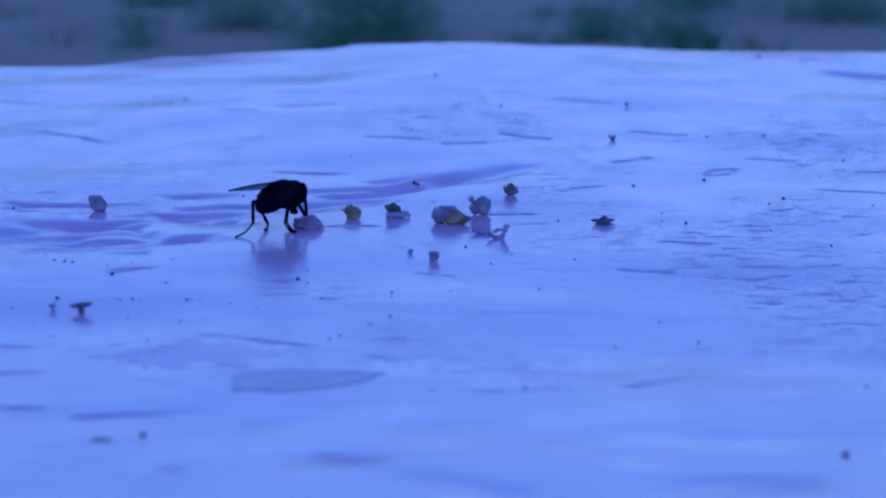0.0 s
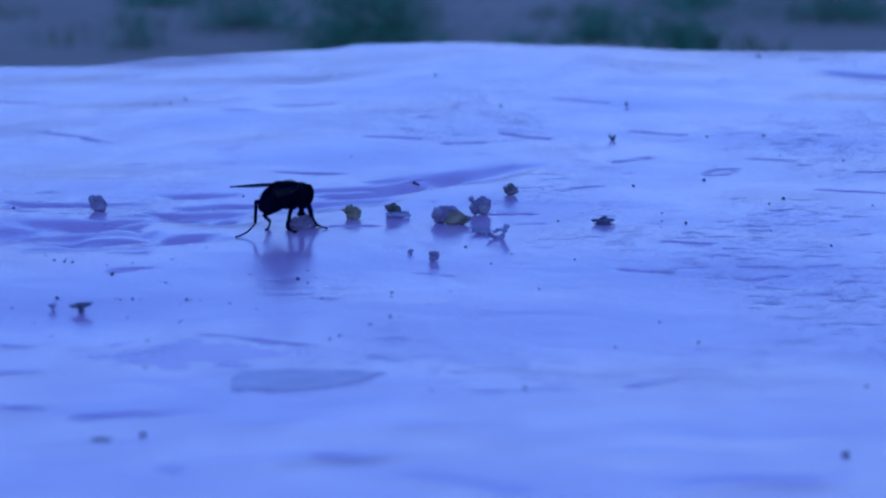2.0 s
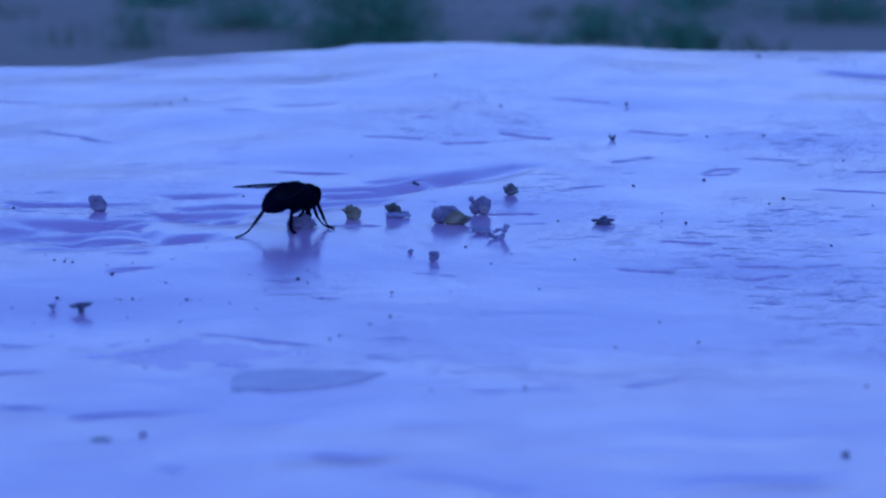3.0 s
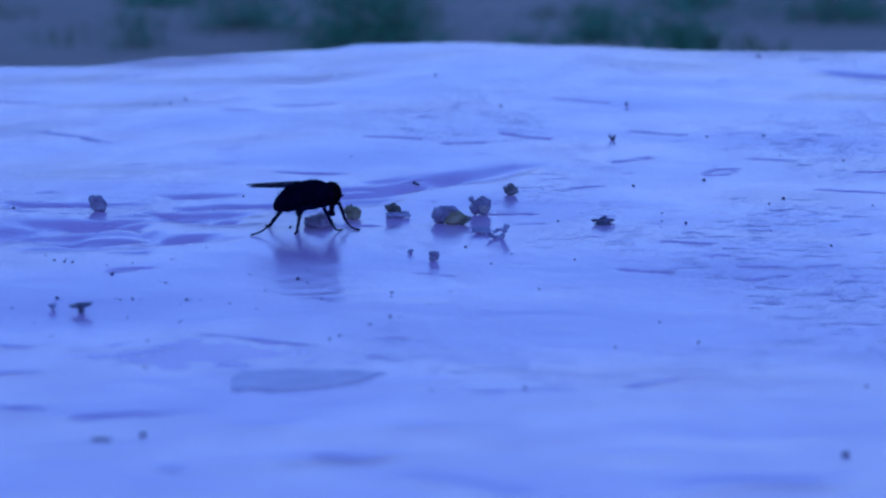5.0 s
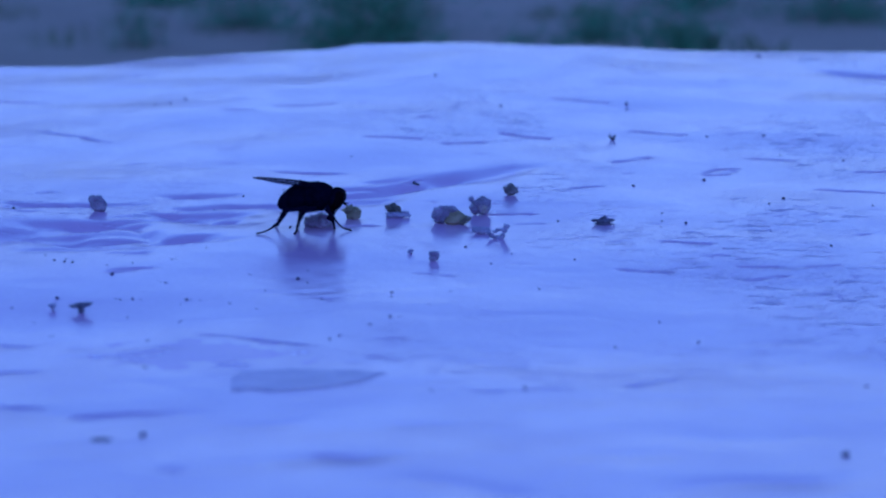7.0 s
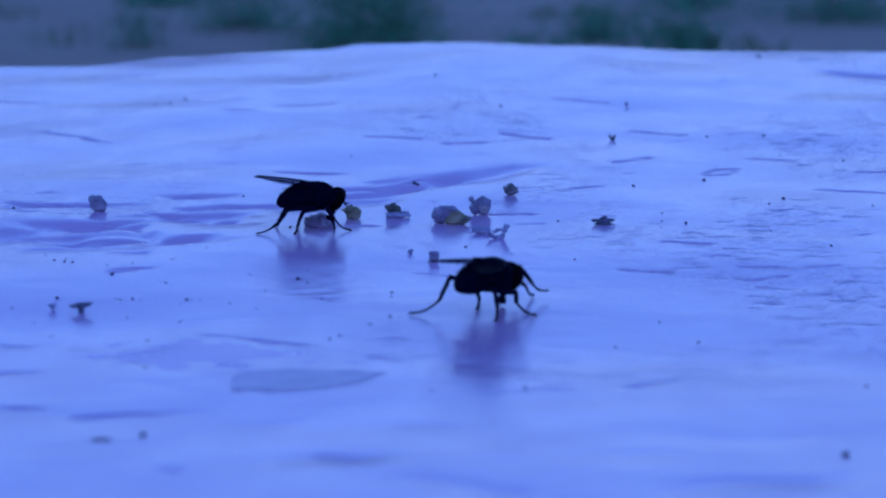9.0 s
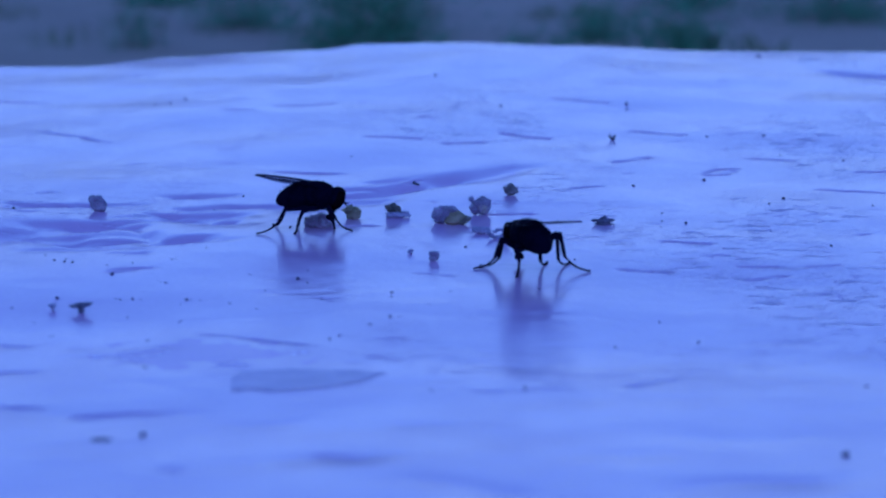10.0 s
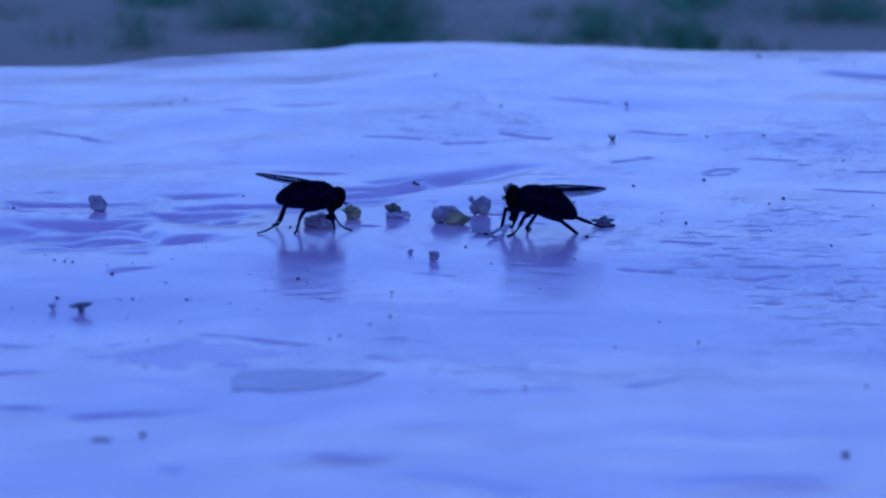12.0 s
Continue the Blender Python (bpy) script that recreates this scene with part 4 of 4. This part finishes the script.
def run_in(insect, rows, stance):
    """Holds without pause along a run, with the feet set down three and three in turn: rows (t, x, y, heading); body height and stance in millimetres."""
    steps = {(which, side): [] for which in (FRONT, MID, HIND) for side in (1, -1)}

    def tread(t, which, side):
        x, y, heading = glide(rows, t)
        c, s = math.cos(radians(heading)), math.sin(radians(heading))
        fx, fy = stance[which][0], stance[which][1] * side
        reach = (HIP[which][0] - fx, HIP[which][1] * side - fy)
        turn = math.atan2(s * reach[0] + c * reach[1], c * reach[0] - s * reach[1])
        return (x + c * fx - s * fy, y + s * fx + c * fy, 0.0, turn, 0.45, 0.0)
    for key in steps:
        steps[key].append((rows[0][0], 0.1, tread(rows[0][0], *key)))
        t = rows[1][0] + (0.0 if (key[0] + (key[1] > 0)) % 2 else 0.07)
        while t + 0.16 < rows[-1][0]:
            steps[key].append((t + 0.07, 0.07, tread(t + 0.1, *key)))
            t += 0.14
    insect["steps"] = steps
    for t, (x, y, heading) in rows[:-1]:
        z = 1000 * float(lie(x * 0.001, y * 0.001)) + 2.9
        insect["holds"].append((t, t, (x, y, z, heading, -5, 0, 6, 10), ((20, 3, 0), (12, 3, 0))))


feeding = build_fly(11, "black house fly with head lowered, feeding among crumbs on the sheet", 1.38, 1.0, 6.1, 1.04)
walking = build_fly(23, "black house fly that runs across the sheet to the crumbs", 1.32, 0.95, 6.1)


def motions():
    # the feeding fly
    hold(feeding, 0.00, 0.62, (-13.99, 180.14, 3.28, 58.8, -4.4, 2.3, 12.4, 4.5),
         ((-10.991, 180.396, 0, 2.15, 0.103, -0.797), (-15.578, 179.081, 0, 1.51, 0.068, 0.035), (-17.793, 175.598, 0, 0.756, 0.469, 0.651)),
         ((-11.382, 181.929, 0, -2.09, 0.726, -1.02), (-12.819, 178.038, 0, 2.12, 0.39, -0.556), (-12.935, 177.835, 0, 2.03, 0.201, 0.104)),
         ((11, -5, 0), (28, -7, 0)))
    hold(feeding, 0.78, 0.82, (-14.26, 179.43, 3.94, 62.9, 6.0, -1.2, 4.2, -1.7),
         ((-12.454, 178.887, 0.9, 1.83, 0.194, -1.36), (-15.578, 179.081, 0, 1.51, 0.098, -0.009), (-17.744, 175.598, 0, 0.704, 0.538, 0.661)),
         ((-12.086, 176.005, 1.8, 1.77, 0.627, -0.621), (-12.819, 178.038, 0, 2.12, 0.405, 0.928), (-12.935, 177.835, 0, 2.03, 0.21, -0.054)),
         ((11, -1, 0), (28, -3, 0)))
    hold(feeding, 1.00, 2.72, (-13.49, 179.60, 3.31, 52.5, -8.4, -0.1, 14.8, 1.1),
         ((-10.855, 180.923, 0, -2.15, 0.853, -1.19), (-15.496, 179.085, 0, 1.44, 0.207, -1.48), (-17.744, 175.598, 0, 0.618, 0.479, 0.672)),
         ((-10.231, 180.155, 0, -2.85, 0.686, 0.985), (-12.799, 178.236, 0, 2.05, 0.127, 0.774), (-12.916, 178.031, 0, 1.97, 0.028, 0.337)),
         ((11, -5, 0), (28, -7, 0)))
    hold(feeding, 2.95, 3.20, (-12.99, 180.35, 3.09, 46.3, -8.4, 2.8, 14.3, 2.8),
         ((-9.658, 181.904, 0, -2.11, 0.515, -0.871), (-12.604, 182.175, 0, -1.6, 0.525, -1.31), (-17.731, 175.467, 0, 0.807, 0.391, 0.675)),
         ((-9.610, 180.010, 0, 2.9, 0.572, 0.933), (-12.798, 177.748, 0, 1.87, 0.174, -0.797), (-12.922, 177.642, 0, 1.82, 0.109, 1.07)),
         ((11, -6, 0), (28, -8, 0)))
    hold(feeding, 4.80, 5.02, (-11.34, 180.01, 3.30, 14.3, -1.4, 0.2, 12.2, 10.2),
         ((-7.395, 179.735, 0, 2.4, 0.365, -0.914), (-12.898, 181.093, 0, -1.37, 0.583, 1.8), (-15.668, 181.736, 0, -1.23, 0.278, 1.18)),
         ((-8.877, 179.580, 0, 4.23, 0.422, 0.588), (-12.798, 177.267, 0, 1.5, 0.346, -0.88), (-16.516, 176.339, 0, 0.323, 0.528, 1.37)),
         ((10, -3, 0), (-3, 0, 0)))
    hold(feeding, 5.25, 5.60, (-10.88, 179.34, 3.00, -6.3, -6.3, -2.6, 11.3, 5.6),
         ((-9.183, 180.759, 0, -2.27, 0.532, 1.97), (-12.943, 180.774, 0, -1.41, 0.402, 1.52), (-15.083, 181.745, 0, -1.09, 0.368, -1.09)),
         ((-8.301, 179.640, 0, -2.39, 0.574, 1.04), (-12.801, 177.077, 0, 1.49, 0.373, -1.13), (-16.339, 177.078, 0, 0.052, 0.46, 1.49)),
         ((-1, 0, 8), (13, 4, 8)))
    hold(feeding, 5.90, 7.40, (-10.93, 180.08, 3.10, -5.4, -6.8, -2.5, 14.9, 20.0),
         ((-9.590, 180.926, 0, -1.54, 0.35, 0.5), (-12.924, 180.986, 0, -1.36, 0.497, 1.65), (-15.000, 181.748, 0, -1.24, 0.321, 1.33)),
         ((-8.070, 179.268, 0, -3.04, 0.65, 1.1), (-12.846, 177.264, 0, 1.47, 0.331, -0.993), (-16.095, 177.085, 0, 0.146, 0.493, 1.45)),
         ((-1, -1, 6), (13, 3, 6)))
    hold(feeding, 11.20, 12.00, (-10.91, 179.85, 3.23, 3.7, -8.7, -2.0, 6.8, 22.0),
         ((-9.590, 180.926, 0, -1.54, 0.35, 0.5), (-12.938, 181.196, 0, -1.34, 0.52, 1.7), (-15.110, 182.073, 0, -1.15, 0.318, -0.638)),
         ((-7.971, 179.279, 0, -3.04, 0.65, 1.1), (-12.860, 177.454, 0, 1.4, 0.464, -1.16), (-16.030, 177.279, 0, -0.008, 0.562, 1.23)),
         ((9, 0, 10), (8, 4, 10)))
    busy = sorted({round(v, 3) for v in [0.3 * i for i in range(41)] + [0.6 + i / 30 for i in range(14)] + [2.7 + i / 30 for i in range(100)]})
    key_fly(feeding, 0.93, busy)
    # the crumb that it pushes about
    rows = ((0.0, -11.99, 180.3, 0), (0.65, -11.99, 180.3, 0), (0.85, -12.45, 180.6, 25), (2.75, -12.45, 180.6, 25), (3.0, -12.6, 180.8, 30), (3.3, -12.6, 180.8, 30),
            (4.7, -11.1, 181.4, 15), (12.0, -11.1, 181.4, 15))
    walk(moved_crumb, [(t, Matrix.Translation(rest(x * 0.001, y * 0.001)) @ pose(0, 0, 0, 0, 0, turn)) for t, x, y, turn in rows])
    # the walking fly: it runs in, stops and turns towards the crumbs
    run_in(walking, [(0.0, (-38.0, 120.0, 28)), (7.75, (-38.0, 120.0, 28)), (8.1, (-29.0, 126.5, 32)), (8.5, (-14.5, 137.5, 42)), (8.8, (-3.7, 145.0, 55))], ((2.6, 2.2), (0.4, 3.2), (-3.6, 2.8)))
    hold(walking, 8.80, 8.80, (-3.70, 145.00, 2.85, 59.6, -8.6, 2.0, 2.0, 14.1),
         ((-0.394, 147.944, 0, -2.25, 0.567, 0.605), (-3.826, 143.985, 0, 1.6, 0.148, -0.703), (-8.692, 146.036, 0, 0.431, 0.322, -0.13)),
         ((0.198, 146.024, 0, -2.38, 0.391, 0.761), (-2.344, 142.342, 0, 1.53, 0.337, 0.711), (-4.403, 141.662, 0, 1.55, 0.422, -1.07)),
         ((15, 2, 0), (28, 0, 0)))
    hold(walking, 8.99, 9.02, (3.64, 149.73, 2.61, 49.1, -8.7, -0.7, 5.8, 21.4),
         ((6.820, 153.834, 0, -1.95, 0.535, -0.489), (2.514, 149.207, 0, 1.47, 0.145, -0.247), (-2.338, 147.362, 0, -0.121, 0.44, 0.612)),
         ((7.834, 153.056, 0.6, -2.34, 0.441, 0.366), (6.720, 147.490, 0, 2.33, 0.317, -1.64), (3.797, 145.713, 0, 1.49, 0.17, 0.364)),
         ((2, -1, 0), (28, -3, 0)))
    hold(walking, 9.10, 9.22, (6.66, 153.94, 2.61, 74.0, -9.8, -1.6, 4.6, 9.0),
         ((4.111, 154.785, 0, -1.03, 0.495, 0.246), (2.761, 153.616, 0, -0.556, 0.418, 0.356), (1.931, 150.554, 0, 0.041, 0.595, 0.576)),
         ((10.252, 155.122, 0, -2.43, 0.382, 0.223), (10.717, 154.098, 0, -2.92, 0.381, 0.433), (8.269, 150.535, 0, 1.8, 0.316, 1.05)),
         ((19, 1, 0), (20, 0, 0)))
    hold(walking, 9.40, 9.53, (8.31, 158.62, 2.43, 82.9, -11.4, -1.5, 13.0, 20.1),
         ((6.835, 161.416, 0, -1.06, 0.45, -1.08), (4.814, 158.621, 0, -0.062, 0.349, -0.679), (4.471, 154.189, 0, 0.809, 0.352, 0.199)),
         ((9.670, 161.402, 0, -1.92, 0.45, 0.065), (12.018, 158.783, 0, -2.76, 0.539, -1.06), (12.371, 157.615, 0, 3.19, 0.501, -1.11)),
         ((25, -2, 0), (19, -4, 0)))
    hold(walking, 9.60, 9.73, (8.09, 161.26, 2.55, 98.5, -14.0, -3.7, 15.7, 10.5),
         ((4.197, 163.384, 0, -0.321, 0.331, -0.784), (4.092, 162.134, 0, -0.277, 0.485, -0.465), (6.372, 158.297, 0, 1.29, 0.478, -0.949)),
         ((10.368, 163.065, 0, -2.09, 0.19, -0.863), (12.039, 162.188, 0, -3.06, 0.543, 0.496), (12.018, 158.783, 0, 2.36, 0.475, -1.14)),
         ((22, 2, 0), (18, -4, 0)))
    hold(walking, 9.90, 10.03, (6.74, 163.96, 2.81, 110.4, -7.3, 0.9, 6.0, 7.6),
         ((2.544, 163.893, 0, 0.217, 0.458, -0.566), (3.014, 164.791, 0, -0.617, 0.44, 1.12), (5.841, 160.730, 0, 1.44, 0.451, -0.438)),
         ((8.479, 166.036, 0, -1.92, 0.233, 0.537), (10.302, 165.763, 0, -2.13, 0.275, -0.163), (11.700, 162.716, 0, 3, 0.517, -0.929)),
         ((28, 1, 0), (12, 3, 0)))
    hold(walking, 10.14, 10.30, (8.06, 167.10, 2.91, 113.5, -2.2, -3.7, 8.8, 19.2),
         ((3.291, 167.389, 0, 0.061, 0.324, 0.892), (4.508, 166.654, 0, 0.053, 0.641, 1.4), (7.432, 163.118, 0, 1.45, 0.319, 0.073)),
         ((8.133, 166.188, 0, 1.48, 0.224, -0.009), (11.135, 168.040, 0, -2.05, 0.241, 0.126), (12.727, 164.810, 0, 2.44, 0.383, -0.995)),
         ((28, -1, 0), (15, 1, 0)))
    hold(walking, 10.40, 10.60, (7.57, 169.82, 3.08, 121.0, -5.2, -0.2, 17.3, 9.0),
         ((3.022, 169.743, 0, 0.133, 0.382, -0.278), (3.700, 168.469, 0, 0.404, 0.505, -0.787), (7.284, 164.970, 0, 1.47, 0.183, 0.214)),
         ((7.162, 170.648, 0, 1.54, 0.193, 0.275), (9.772, 171.477, 0, -1.83, 0.2, -0.339), (13.248, 168.299, 0, 2.94, 0.366, 0.278)),
         ((28, -2, 4), (14, 0, 4)))
    hold(walking, 10.76, 10.90, (9.01, 173.28, 2.90, 122.9, -6.7, 2.5, 16.0, 5.0),
         ((3.544, 172.355, 0, 0.041, 0.263, 0.128), (5.458, 172.583, 0, -1.17, 0.245, -0.419), (8.781, 169.037, 0, 1.56, 0.163, 0.062)),
         ((8.025, 174.871, 0, -0.599, 0.45, -0.925), (11.366, 174.200, 0, -1.98, 0.266, -0.575), (14.334, 171.185, 0, 2.81, 0.474, -0.878)),
         ((28, -2, 0), (14, 0, 0)))
    hold(walking, 10.96, 11.04, (9.41, 172.92, 2.79, 121.0, -2.0, 0.4, 12.6, 14.9),
         ((4.273, 172.940, 0, 0.036, 0.321, -0.281), (5.327, 171.919, 0, 0.446, 0.292, 1.36), (8.828, 169.035, 0, 1.44, 0.138, 0.053)),
         ((9.513, 174.061, 0, -3.1, 0.497, 1.34), (11.259, 173.761, 0, -1.91, 0.272, -0.573), (15.817, 171.898, 0, 3.06, 0.289, 0.334)),
         ((28, 1, 8), (15, 3, 8)))
    hold(walking, 11.10, 11.30, (10.21, 174.93, 2.87, 135.5, -1.1, -0.6, 13.4, 10.7),
         ((5.026, 174.239, 0, 0.033, 0.363, -0.237), (6.448, 173.588, 0, 0.47, 0.385, -1.12), (10.684, 170.075, 0, 1.45, 0.057, 0.421)),
         ((9.449, 176.863, 0, -1.47, 0.139, -0.34), (11.948, 176.960, 0, -1.8, 0.215, -1.84), (16.267, 173.377, 0, 3.28, 0.512, -0.672)),
         ((28, 2, 14), (11, 4, 14)))
    hold(walking, 11.40, 11.60, (10.41, 177.64, 3.09, 153.1, -0.7, -1.9, 18.5, 14.6),
         ((5.261, 176.822, 0, -0.015, 0.319, -0.299), (7.369, 176.586, 0, 0.199, 0.488, -0.996), (13.103, 173.795, 0, 1.85, 0.117, 0.907)),
         ((9.556, 179.578, 0, -1.4, 0.277, -0.097), (11.954, 180.371, 0, -1.8, 0.288, 1.34), (16.433, 177.008, 0, 2.5, 0.373, 0.149)),
         ((-4, 7, 18), (4, 4, 18)))
    hold(walking, 11.74, 11.81, (10.77, 179.54, 2.73, 171.7, -0.8, -2.0, 17.2, 4.5),
         ((5.816, 178.933, 0, -0.45, 0.435, -0.164), (7.791, 177.723, 0, 0.522, 0.402, -1.03), (14.337, 176.260, 0, 1.99, 0.135, 1.09)),
         ((8.059, 183.256, 0, -1.06, 0.189, -2.05), (10.743, 180.663, 0, -1.78, 0.154, -0.559), (16.941, 180.817, 0, -2.35, 0.403, -0.485)),
         ((3, 4, 18), (8, -1, 18)))
    hold(walking, 11.92, 12.00, (8.03, 180.02, 2.83, 172.4, 4.4, -0.3, 10.3, 9.5),
         ((3.664, 178.433, 0, 0.579, 0.291, -0.658), (5.610, 177.584, 0, 0.961, 0.284, -1.13), (12.469, 176.721, 0, 1.88, -0.083, 1.16)),
         ((5.944, 183.016, 0, -1.42, 0.213, 1.06), (7.730, 181.396, 0, -1.78, 0.165, -0.696), (15.219, 182.162, 0, -2.74, 0.161, 0.884)),
         ((4, 8, 18), (9, 3, 18)))
    busy = sorted({round(v, 3) for v in [0.0, 4.0, 7.5, 7.7] + [7.75 + i / 30 for i in range(128)] + [12.0]})
    key_fly(walking, 1.0, busy)


motions()
